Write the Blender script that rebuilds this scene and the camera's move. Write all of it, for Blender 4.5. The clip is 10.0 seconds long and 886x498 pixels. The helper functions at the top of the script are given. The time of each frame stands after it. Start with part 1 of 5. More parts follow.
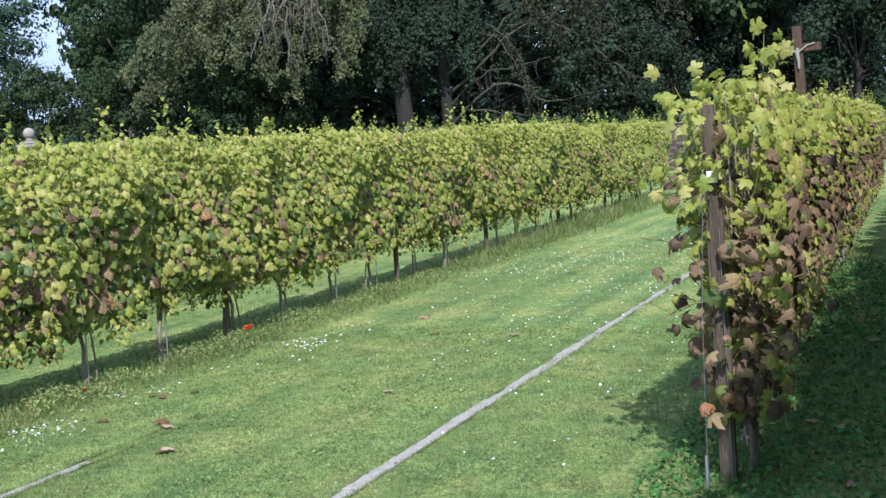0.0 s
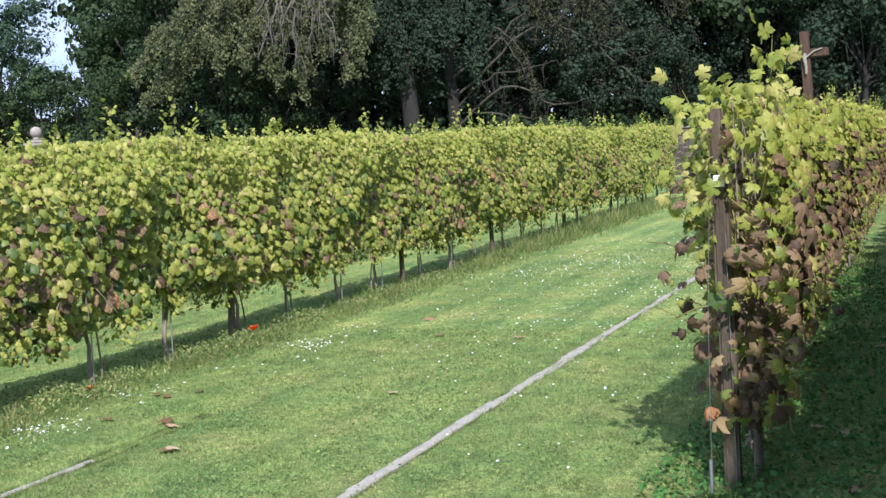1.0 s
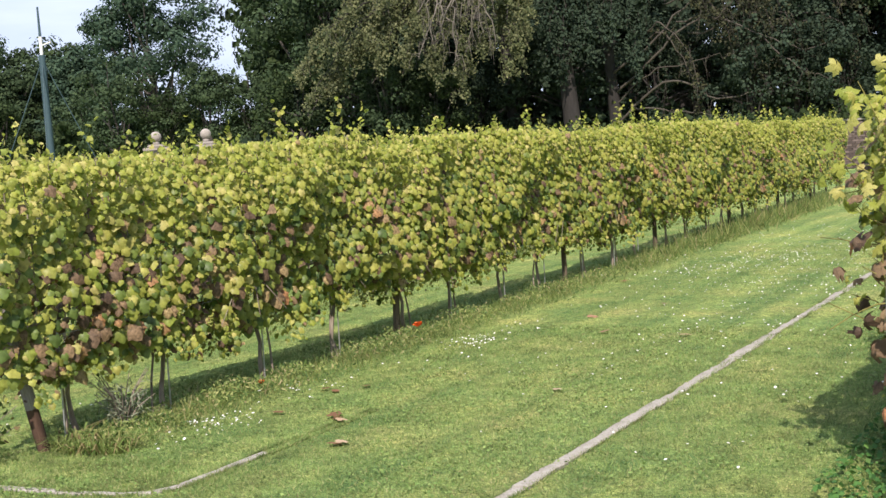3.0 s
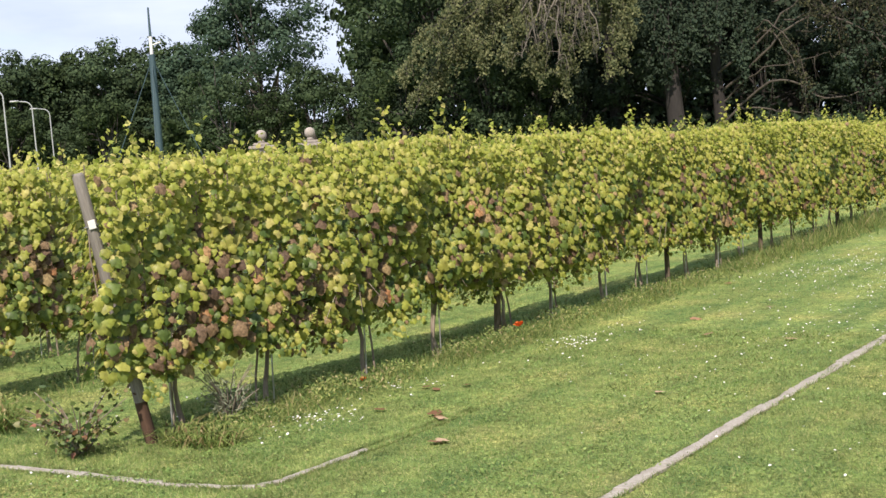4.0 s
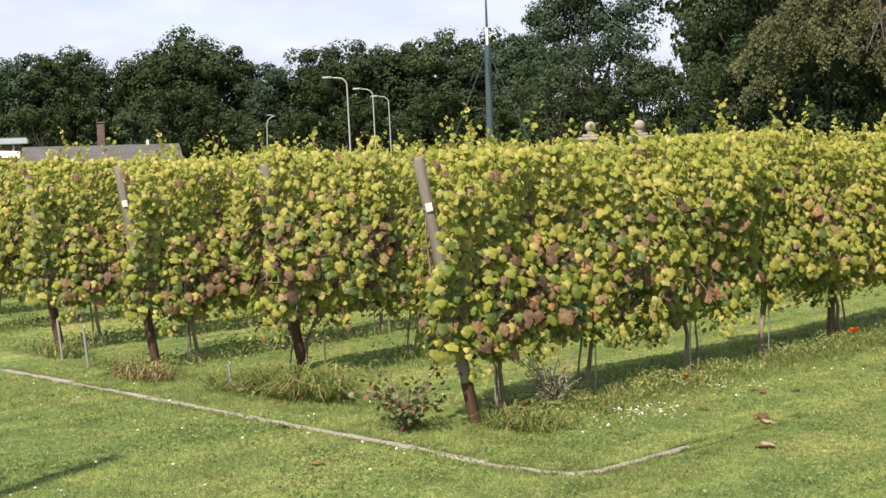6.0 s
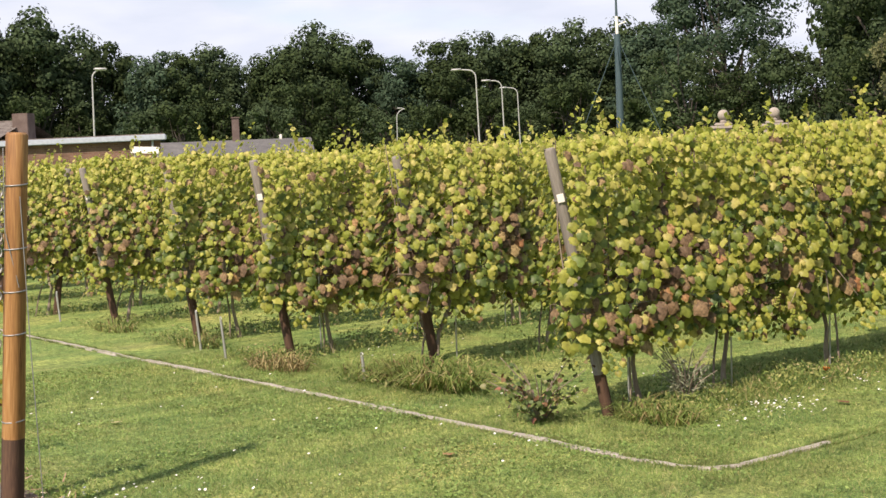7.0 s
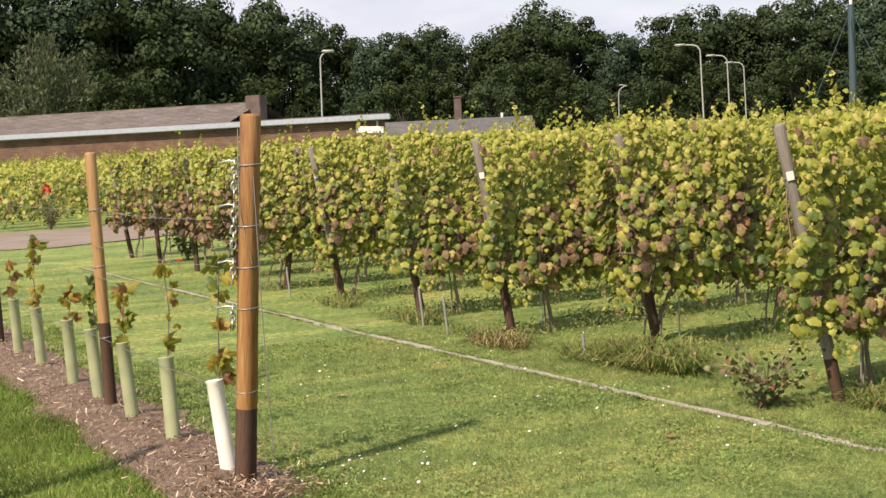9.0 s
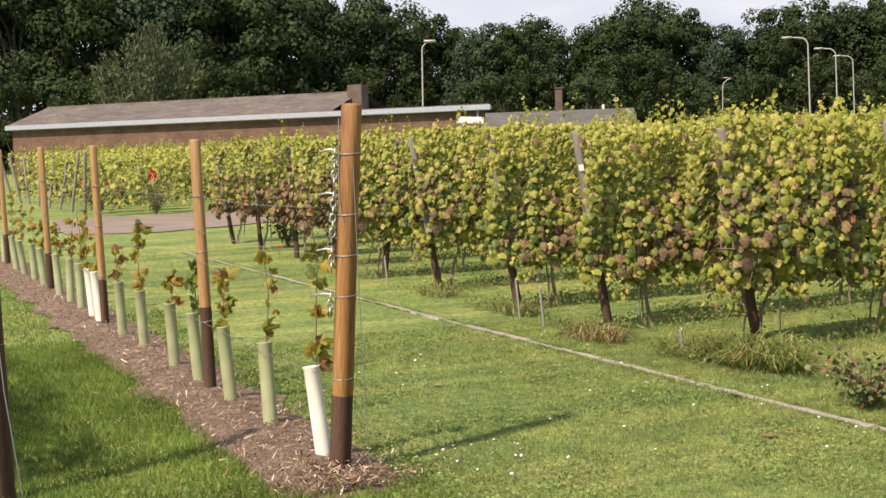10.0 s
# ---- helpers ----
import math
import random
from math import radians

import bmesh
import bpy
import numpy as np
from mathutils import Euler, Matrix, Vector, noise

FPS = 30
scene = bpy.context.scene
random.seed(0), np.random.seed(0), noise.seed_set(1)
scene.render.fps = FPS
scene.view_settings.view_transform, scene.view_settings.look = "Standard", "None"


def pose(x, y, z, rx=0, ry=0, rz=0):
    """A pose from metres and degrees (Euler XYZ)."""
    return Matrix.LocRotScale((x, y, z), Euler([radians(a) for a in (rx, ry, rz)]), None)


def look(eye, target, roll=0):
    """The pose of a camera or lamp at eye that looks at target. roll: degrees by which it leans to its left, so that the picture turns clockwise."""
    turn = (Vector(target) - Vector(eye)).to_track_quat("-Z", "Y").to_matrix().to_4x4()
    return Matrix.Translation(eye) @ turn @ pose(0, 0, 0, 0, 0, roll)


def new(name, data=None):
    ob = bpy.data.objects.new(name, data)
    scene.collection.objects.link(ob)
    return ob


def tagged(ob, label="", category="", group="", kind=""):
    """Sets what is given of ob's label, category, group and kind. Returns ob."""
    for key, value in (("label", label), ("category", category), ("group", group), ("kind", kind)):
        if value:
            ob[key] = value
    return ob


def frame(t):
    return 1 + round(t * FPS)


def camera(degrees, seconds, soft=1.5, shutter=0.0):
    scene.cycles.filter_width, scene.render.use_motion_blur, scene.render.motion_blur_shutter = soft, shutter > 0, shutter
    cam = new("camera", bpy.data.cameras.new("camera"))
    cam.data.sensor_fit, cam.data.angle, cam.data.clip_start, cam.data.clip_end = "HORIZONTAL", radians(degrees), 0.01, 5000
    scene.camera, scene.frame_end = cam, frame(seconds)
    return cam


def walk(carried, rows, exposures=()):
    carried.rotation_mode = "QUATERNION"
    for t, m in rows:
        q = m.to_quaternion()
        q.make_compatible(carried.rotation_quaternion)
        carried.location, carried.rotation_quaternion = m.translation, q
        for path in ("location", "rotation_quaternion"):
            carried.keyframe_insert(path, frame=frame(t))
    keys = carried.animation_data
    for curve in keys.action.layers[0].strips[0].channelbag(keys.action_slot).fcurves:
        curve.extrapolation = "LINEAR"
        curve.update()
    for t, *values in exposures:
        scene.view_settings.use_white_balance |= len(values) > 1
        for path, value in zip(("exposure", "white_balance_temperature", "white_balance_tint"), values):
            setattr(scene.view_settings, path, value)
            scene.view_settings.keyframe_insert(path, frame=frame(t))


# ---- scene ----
cam = camera(37.72, 10.0, soft=1.5)
# seconds, eye, way ahead, roll
ROWS = [
    (0, (0.000, 0.000, 1.550), (-0.36594, 0.92685, -0.08385), -3.48),
    (0.5, (-0.001, -0.003, 1.543), (-0.35998, 0.92939, -0.08151), -3.26),
    (1, (-0.003, -0.004, 1.547), (-0.36967, 0.92556, -0.08175), -2.99),
    (1.5, (-0.012, -0.003, 1.546), (-0.39088, 0.91684, -0.08129), -3.17),
    (2, (-0.018, -0.008, 1.544), (-0.42220, 0.90288, -0.08095), -3.44),
    (2.5, (-0.023, -0.016, 1.544), (-0.45062, 0.88923, -0.07883), -3.66),
    (4, (-0.029, -0.036, 1.551), (-0.54718, 0.83386, -0.07254), -3.45),
    (4.5, (-0.030, -0.041, 1.553), (-0.58543, 0.80770, -0.06993), -3.18),
    (5, (-0.038, -0.051, 1.549), (-0.63873, 0.76650, -0.06702), -2.51),
    (5.5, (-0.057, -0.060, 1.547), (-0.68952, 0.72115, -0.06710), -2.01),
    (6, (-0.071, -0.051, 1.540), (-0.73526, 0.67443, -0.06731), -1.68),
    (7.5, (-0.096, -0.051, 1.540), (-0.82385, 0.56206, -0.07316), -2.73),
    (8, (-0.100, -0.054, 1.543), (-0.84786, 0.52470, -0.07636), -2.81),
    (8.5, (-0.104, -0.052, 1.541), (-0.86856, 0.48941, -0.07794), -2.81),
    (9, (-0.108, -0.048, 1.541), (-0.88796, 0.45297, -0.07973), -2.74),
    (9.5, (-0.110, -0.044, 1.539), (-0.90409, 0.41942, -0.08185), -2.40),
    (10, (-0.106, -0.046, 1.543), (-0.91945, 0.38418, -0.08376), -1.99),
]
# the clip's camera warms its white balance as it pans
BALANCE = [(0.0, 0.42, 5300, 14), (1.0, 0.51, 5550, 14), (2.5, 0.49, 6150, 15), (4.0, 0.43, 6500, 16), (5.5, 0.43, 6850, 17), (7.5, 0.4, 7250, 19), (10.0, 0.3, 7450, 20)]
walk(cam, [(t, look(e, Vector(e) + 10 * Vector(a), r)) for t, e, a, r in ROWS], BALANCE)

# ---- light ----
SUN_ROT, SUN_EL = radians(156.0), radians(48.0)
world = bpy.data.worlds.new("sky")
scene.world = world
world.use_nodes = True
wn, wl = world.node_tree.nodes, world.node_tree.links
wn.clear()
sky = wn.new("ShaderNodeTexSky")
sky.sky_type, sky.sun_disc = "NISHITA", False
sky.sun_elevation, sky.sun_rotation = SUN_EL, SUN_ROT
sky_scale = wn.new("ShaderNodeMix")
sky_scale.data_type, sky_scale.blend_type = "RGBA", "MULTIPLY"
sky_scale.inputs["Factor"].default_value = 1.0
SKY_GAIN = 1.0
sky_scale.inputs["B"].default_value = (SKY_GAIN, SKY_GAIN, SKY_GAIN, 1)
wl.new(sky.outputs[0], sky_scale.inputs["A"])
wc = wn.new("ShaderNodeTexCoord")
wmap = wn.new("ShaderNodeMapping")
wmap.inputs["Scale"].default_value = (2.2, 2.2, 9.0)
cloud = wn.new("ShaderNodeTexNoise")
cloud.inputs["Scale"].default_value, cloud.inputs["Detail"].default_value = 1.6, 9
ramp = wn.new("ShaderNodeValToRGB")
ramp.color_ramp.elements[0].position, ramp.color_ramp.elements[1].position = 0.24, 0.43
shade = wn.new("ShaderNodeTexNoise")
shade.inputs["Scale"].default_value, shade.inputs["Detail"].default_value = 3.4, 7
tone = wn.new("ShaderNodeValToRGB")
tone.color_ramp.elements[0].position, tone.color_ramp.elements[1].position = 0.3, 0.7
tone.color_ramp.elements[0].color, tone.color_ramp.elements[1].color = (3.9, 4.7, 5.9, 1), (5.3, 6.0, 7.0, 1)
cmix = wn.new("ShaderNodeMix")
cmix.data_type = "RGBA"
wl.new(wc.outputs["Generated"], wmap.inputs["Vector"])
wl.new(wmap.outputs[0], cloud.inputs["Vector"]), wl.new(wmap.outputs[0], shade.inputs["Vector"])
wl.new(cloud.outputs["Fac"], ramp.inputs["Fac"]), wl.new(shade.outputs["Fac"], tone.inputs["Fac"])
wl.new(ramp.outputs["Color"], cmix.inputs["Factor"])
wl.new(sky_scale.outputs["Result"], cmix.inputs["A"]), wl.new(tone.outputs["Color"], cmix.inputs["B"])
bg = wn.new("ShaderNodeBackground")
bg.inputs["Strength"].default_value = 0.125
wout = wn.new("ShaderNodeOutputWorld")
wl.new(cmix.outputs["Result"], bg.inputs["Color"]), wl.new(bg.outputs[0], wout.inputs["Surface"])

sun = new("sun", bpy.data.lights.new("sun", "SUN"))
sun.data.energy, sun.data.angle, sun.data.color = 5.0, radians(0.6), (1.0, 0.885, 0.75)
TO_SUN = Vector((math.sin(SUN_ROT) * math.cos(SUN_EL), math.cos(SUN_ROT) * math.cos(SUN_EL), math.sin(SUN_EL)))
sun.rotation_mode = "QUATERNION"
sun.rotation_quaternion = TO_SUN.to_track_quat("Z", "Y")
sun.location = (0, 0, 60)


# ---- materials ----
def base_mat(name, rough=0.8):
    m = bpy.data.materials.new(name)
    m.use_nodes = True
    n = m.node_tree.nodes
    b = n["Principled BSDF"]
    b.inputs["Roughness"].default_value = rough
    b.inputs["Specular IOR Level"].default_value = 0.3
    return m, n, m.node_tree.links, b, n["Material Output"]


def ramp_node(n, stops):
    r = n.new("ShaderNodeValToRGB")
    el = r.color_ramp.elements
    while len(el) < len(stops):
        el.new(0.5)
    for e, (p, c) in zip(el, stops):
        e.position, e.color = p, (*c, 1)
    return r


def noise_node(n, l, scale, detail=5, coord="Object", stretch=None, rough=0.55):
    tc = n.new("ShaderNodeTexCoord")
    t = n.new("ShaderNodeTexNoise")
    t.inputs["Scale"].default_value, t.inputs["Detail"].default_value, t.inputs["Roughness"].default_value = scale, detail, rough
    if stretch:
        mp = n.new("ShaderNodeMapping")
        mp.inputs["Scale"].default_value = stretch
        l.new(tc.outputs[coord], mp.inputs["Vector"]), l.new(mp.outputs[0], t.inputs["Vector"])
    else:
        l.new(tc.outputs[coord], t.inputs["Vector"])
    return t


def bump_node(n, l, height, bsdf, strength=0.4, dist=0.01):
    bm = n.new("ShaderNodeBump")
    bm.inputs["Strength"].default_value, bm.inputs["Distance"].default_value = strength, dist
    l.new(height, bm.inputs["Height"]), l.new(bm.outputs[0], bsdf.inputs["Normal"])


def mix_node(n, l, fac, a, b, mode="MIX"):
    x = n.new("ShaderNodeMix")
    x.data_type, x.blend_type = "RGBA", mode
    for key, v in (("Factor", fac), ("A", a), ("B", b)):
        if hasattr(v, "is_output"):
            l.new(v, x.inputs[key])
        else:
            x.inputs[key].default_value = v if key == "Factor" else (*v, 1)
    return x.outputs["Result"]


def grain_mat(name, stops, scale=6.0, fine=60.0, rough=0.85, bump=0.4, dist=0.004, stretch=None, spec=0.3):
    """A rough solid surface: stains at one scale, grain at another, relief."""
    m, n, l, b, o = base_mat(name, rough)
    a, f = noise_node(n, l, scale, 6, stretch=stretch), noise_node(n, l, fine, 4, stretch=stretch)
    r = ramp_node(n, stops)
    mx = n.new("ShaderNodeMath")
    mx.operation = "MULTIPLY_ADD"
    mx.inputs[1].default_value, mx.inputs[2].default_value = 0.45, 0.0
    l.new(f.outputs["Fac"], mx.inputs[0])
    ad = n.new("ShaderNodeMath")
    ad.operation = "MULTIPLY_ADD"
    ad.inputs[1].default_value = 0.55
    l.new(a.outputs["Fac"], ad.inputs[0]), l.new(mx.outputs[0], ad.inputs[2])
    l.new(ad.outputs[0], r.inputs["Fac"]), l.new(r.outputs["Color"], b.inputs["Base Color"])
    b.inputs["Specular IOR Level"].default_value = spec
    bump_node(n, l, f.outputs["Fac"], b, bump, dist)
    return m


def leaf_mat(name, stops, clear=0.3, rough=0.5, spec=0.35, veins=25.0, swing=0.3):
    """Thin leaves: each island its own tint, blotches on the blade, light shining through."""
    m, n, l, b, o = base_mat(name, rough)
    g = n.new("ShaderNodeNewGeometry")
    r = ramp_node(n, stops)
    l.new(g.outputs["Random Per Island"], r.inputs["Fac"])
    t = noise_node(n, l, veins, 3)
    hs = n.new("ShaderNodeHueSaturation")
    mr = n.new("ShaderNodeMapRange")
    mr.inputs["To Min"].default_value, mr.inputs["To Max"].default_value = 1 - swing, 1 + swing
    mr.inputs["From Min"].default_value, mr.inputs["From Max"].default_value = 0.28, 0.72
    l.new(t.outputs["Fac"], mr.inputs["Value"]), l.new(mr.outputs[0], hs.inputs["Value"])
    l.new(r.outputs["Color"], hs.inputs["Color"])
    l.new(hs.outputs[0], b.inputs["Base Color"])
    b.inputs["Specular IOR Level"].default_value = spec
    tr = n.new("ShaderNodeBsdfTranslucent")
    l.new(hs.outputs[0], tr.inputs["Color"])
    mx = n.new("ShaderNodeMixShader")
    mx.inputs[0].default_value = clear
    l.new(b.outputs[0], mx.inputs[1]), l.new(tr.outputs[0], mx.inputs[2]), l.new(mx.outputs[0], o.inputs["Surface"])
    return m


def plain_mat(name, colour, rough=0.5, metal=0.0, vary=0.12):
    m, n, l, b, o = base_mat(name, rough)
    t = noise_node(n, l, 9.0, 5)
    lo, hi = [c * (1 - vary) for c in colour], [min(1, c * (1 + vary)) for c in colour]
    r = ramp_node(n, ((0.3, lo), (0.7, hi)))
    l.new(t.outputs["Fac"], r.inputs["Fac"]), l.new(r.outputs["Color"], b.inputs["Base Color"])
    b.inputs["Metallic"].default_value = metal
    return m


def lawn_mat():
    m, n, l, b, o = base_mat("lawn", 0.9)
    big, mid, fine = noise_node(n, l, 0.35, 4), noise_node(n, l, 1.6, 7, rough=0.65), noise_node(n, l, 60, 5, rough=0.75)
    r1 = ramp_node(n, ((0.3, (0.13, 0.225, 0.078)), (0.46, (0.185, 0.272, 0.09)), (0.58, (0.245, 0.302, 0.108)), (0.72, (0.3, 0.31, 0.14))))
    l.new(mid.outputs["Fac"], r1.inputs["Fac"])
    c = r1.outputs["Color"]
    # drifts, mowing tracks along the rows, tufts, and single blades
    tracks, tuft, blade = noise_node(n, l, 1.0, 5, stretch=(2.9, 0.13, 1)), noise_node(n, l, 15, 4, rough=0.65), noise_node(n, l, 170, 3, rough=0.8)
    for src, lo, hi in ((big, (0.8, 0.88, 0.82), (1.18, 1.1, 1.05)), (tracks, (0.62, 0.74, 0.7), (1.32, 1.24, 1.22)), (tuft, (0.6, 0.68, 0.62), (1.38, 1.3, 1.34)), (fine, (0.45, 0.48, 0.42), (1.5, 1.45, 1.4)), (blade, (0.5, 0.52, 0.46), (1.5, 1.46, 1.44))):
        r = ramp_node(n, ((0.34, lo), (0.66, hi)))
        l.new(src.outputs["Fac"], r.inputs["Fac"])
        c = mix_node(n, l, 1.0, c, r.outputs["Color"], "MULTIPLY")
    l.new(c, b.inputs["Base Color"])
    bump_node(n, l, fine.outputs["Fac"], b, 0.8, 0.03)
    return m


def brick_mat(name, c1, c2, mortar):
    m, n, l, b, o = base_mat(name, 0.9)
    tc = n.new("ShaderNodeTexCoord")
    mp = n.new("ShaderNodeMapping")
    mp.inputs["Rotation"].default_value = (radians(90), 0, 0)
    br = n.new("ShaderNodeTexBrick")
    br.inputs["Scale"].default_value = 1.0
    br.inputs["Brick Width"].default_value, br.inputs["Row Height"].default_value, br.inputs["Mortar Size"].default_value = 0.22, 0.075, 0.008
    for k, c in (("Color1", c1), ("Color2", c2), ("Mortar", mortar)):
        br.inputs[k].default_value = (*c, 1)
    l.new(tc.outputs["Object"], mp.inputs["Vector"]), l.new(mp.outputs[0], br.inputs["Vector"])
    t = noise_node(n, l, 1.3, 6)
    r = ramp_node(n, ((0.3, (0.6, 0.6, 0.62)), (0.7, (1.2, 1.15, 1.1))))
    l.new(t.outputs["Fac"], r.inputs["Fac"])
    l.new(mix_node(n, l, 1.0, br.outputs["Color"], r.outputs["Color"], "MULTIPLY"), b.inputs["Base Color"])
    bump_node(n, l, br.outputs["Fac"], b, -0.5, 0.008)
    return m


LAWN = lawn_mat()
GRASS = leaf_mat("grass_blades", ((0.0, (0.12, 0.205, 0.062)), (0.45, (0.2, 0.285, 0.088)), (0.8, (0.3, 0.35, 0.13)), (1.0, (0.4, 0.38, 0.19))), 0.3, 0.6, 0.25, 4.5, 0.5)
LUSH = leaf_mat("lush_grass", ((0.0, (0.09, 0.17, 0.036)), (0.5, (0.16, 0.25, 0.055)), (1.0, (0.27, 0.33, 0.09))), 0.35, 0.6, 0.2, 2.0, 0.4)
WEED = leaf_mat("weeds", ((0.0, (0.08, 0.14, 0.042)), (0.5, (0.16, 0.225, 0.064)), (0.85, (0.28, 0.31, 0.105)), (1.0, (0.42, 0.36, 0.2))), 0.3, 0.6, 0.2, 2.0, 0.35)
TUFT = leaf_mat("tuft_grass", ((0.0, (0.1, 0.17, 0.045)), (0.6, (0.19, 0.26, 0.07)), (1.0, (0.33, 0.34, 0.13))), 0.35, 0.6, 0.2, 3.0, 0.3)
DRY = leaf_mat("dry_grass", ((0.0, (0.14, 0.11, 0.05)), (0.5, (0.24, 0.2, 0.09)), (1.0, (0.36, 0.3, 0.16))), 0.25, 0.7, 0.15, 3.0, 0.3)
V_LIME = leaf_mat("vine_leaf_lime", ((0.0, (0.25, 0.315, 0.052)), (0.4, (0.355, 0.395, 0.072)), (0.8, (0.455, 0.46, 0.105)), (1.0, (0.55, 0.5, 0.18))), 0.46, 0.5, 0.35, 24.0, 0.35)
V_GREEN = leaf_mat("vine_leaf_green", ((0.0, (0.09, 0.15, 0.04)), (0.3, (0.175, 0.245, 0.056)), (0.65, (0.285, 0.325, 0.068)), (1.0, (0.4, 0.395, 0.09))), 0.44, 0.45, 0.4, 24.0, 0.35)
V_RUST = leaf_mat("vine_leaf_rust", ((0.0, (0.095, 0.064, 0.044)), (0.35, (0.18, 0.122, 0.074)), (0.7, (0.26, 0.18, 0.1)), (0.93, (0.34, 0.26, 0.12)), (1.0, (0.36, 0.17, 0.08))), 0.3, 0.6, 0.25, 55.0, 0.55)
SAP = leaf_mat("young_leaf", ((0.0, (0.16, 0.2, 0.03)), (0.5, (0.4, 0.32, 0.05)), (0.8, (0.35, 0.2, 0.06)), (1.0, (0.2, 0.1, 0.05))), 0.35)
GRAPE = leaf_mat("grapes", ((0.0, (0.2, 0.25, 0.05)), (1.0, (0.38, 0.38, 0.1))), 0.25, 0.3)
BARK = grain_mat("vine_bark", ((0.25, (0.0794, 0.0595, 0.0463)), (0.5, (0.225, 0.185, 0.146)), (0.75, (0.397, 0.356, 0.291))), 8, 70, stretch=(1, 1, 0.2), bump=0.8)
TREE_BARK = grain_mat("tree_bark", ((0.25, (0.025, 0.022, 0.02)), (0.5, (0.06, 0.055, 0.05)), (0.75, (0.12, 0.11, 0.1))), 1.5, 9, stretch=(1, 1, 0.3), bump=0.8, dist=0.03)
TWIG = grain_mat("pale_twig", ((0.25, (0.085, 0.075, 0.062)), (0.75, (0.2, 0.18, 0.15))), 2, 12)
DULL_TWIG = grain_mat("dull_twig", ((0.25, (0.04, 0.035, 0.029)), (0.75, (0.1, 0.088, 0.07))), 2, 12)
OLD_WOOD = grain_mat("old_post_wood", ((0.25, (0.101, 0.0912, 0.0811)), (0.5, (0.221, 0.206, 0.187)), (0.78, (0.386, 0.37, 0.343))), 3, 45, stretch=(4, 4, 0.35), bump=0.7)
END_WOOD = grain_mat("brown_post_wood", ((0.3, (0.035, 0.027, 0.02)), (0.5, (0.11, 0.085, 0.06)), (0.7, (0.26, 0.21, 0.155))), 3, 45, stretch=(4, 4, 0.35), bump=0.8)
DARK_WOOD = grain_mat("dark_post_wood", ((0.25, (0.03, 0.02, 0.016)), (0.5, (0.075, 0.045, 0.032)), (0.75, (0.15, 0.09, 0.06))), 3, 45, stretch=(4, 4, 0.35), bump=0.6)
NEW_WOOD = grain_mat("new_post_wood", ((0.36, (0.045, 0.02, 0.008)), (0.42, (0.19, 0.09, 0.035)), (0.54, (0.31, 0.165, 0.062)), (0.66, (0.43, 0.27, 0.125))), 2.5, 34, stretch=(5, 5, 0.22), bump=0.6, rough=0.55)
PALE_WOOD = grain_mat("tan_post_wood", ((0.3, (0.2, 0.11, 0.045)), (0.5, (0.36, 0.22, 0.1)), (0.7, (0.5, 0.34, 0.17))), 2.5, 34, stretch=(5, 5, 0.22), bump=0.5, rough=0.6)
END_GRAIN = grain_mat("cut_wood", ((0.3, (0.42, 0.27, 0.13)), (0.7, (0.6, 0.44, 0.25))), 30, 120)
KERB = grain_mat("kerb_concrete", ((0.28, (0.16, 0.14, 0.11)), (0.5, (0.32, 0.3, 0.265)), (0.72, (0.46, 0.44, 0.4))), 5, 60, bump=0.6)
MULCH = grain_mat("mulch", ((0.25, (0.07, 0.0484, 0.0354)), (0.5, (0.21, 0.151, 0.113)), (0.75, (0.42, 0.348, 0.258))), 14, 90, bump=1.0, dist=0.03)
CHIP = leaf_mat("wood_chips", ((0.0, (0.084, 0.049, 0.035)), (0.5, (0.252, 0.168, 0.112)), (0.85, (0.448, 0.35, 0.252)), (1.0, (0.7, 0.616, 0.49))), 0.0, 0.9)
DIRT = grain_mat("dirt_path", ((0.25, (0.14, 0.111, 0.0897)), (0.5, (0.211, 0.174, 0.144)), (0.75, (0.281, 0.244, 0.211))), 1.2, 25, bump=0.6, dist=0.01)
STONE = grain_mat("grey_stone", ((0.25, (0.16, 0.14, 0.12)), (0.5, (0.3, 0.27, 0.24)), (0.75, (0.44, 0.41, 0.37))), 3, 25, bump=0.5)
SLATE = grain_mat("slate_roof", ((0.3, (0.075, 0.066, 0.062)), (0.5, (0.15, 0.131, 0.12)), (0.7, (0.26, 0.235, 0.21))), 1.2, 7, bump=0.6, dist=0.02, stretch=(1, 1, 4))
BRICK = brick_mat("barn_brick", (0.128, 0.0704, 0.0512), (0.186, 0.108, 0.0796), (0.166, 0.14, 0.122))
BRICK_PIECE = grain_mat("old_brick", ((0.25, (0.06, 0.045, 0.042)), (0.5, (0.12, 0.09, 0.081)), (0.75, (0.216, 0.186, 0.168))), 2.5, 40, bump=0.6)
ZINC = plain_mat("zinc_gutter", (0.34, 0.39, 0.46), 0.6, 0.15)
SLATE_DARK = grain_mat("dark_slate", ((0.25, (0.06, 0.06, 0.062)), (0.5, (0.1, 0.1, 0.1)), (0.75, (0.16, 0.155, 0.15))), 1.2, 7, bump=0.6, dist=0.02)
WHITE = plain_mat("white_paint", (0.75, 0.75, 0.73), 0.5)
STEEL = plain_mat("galvanised_steel", (0.5, 0.51, 0.52), 0.4, 0.7)
WIRE = plain_mat("wire", (0.3, 0.31, 0.32), 0.45, 0.6)
LAMP_GREY = plain_mat("lamp_grey", (0.4, 0.42, 0.43), 0.5, 0.2)
MAST_BLUE = plain_mat("mast_blue_grey", (0.05, 0.085, 0.1), 0.5, 0.1)
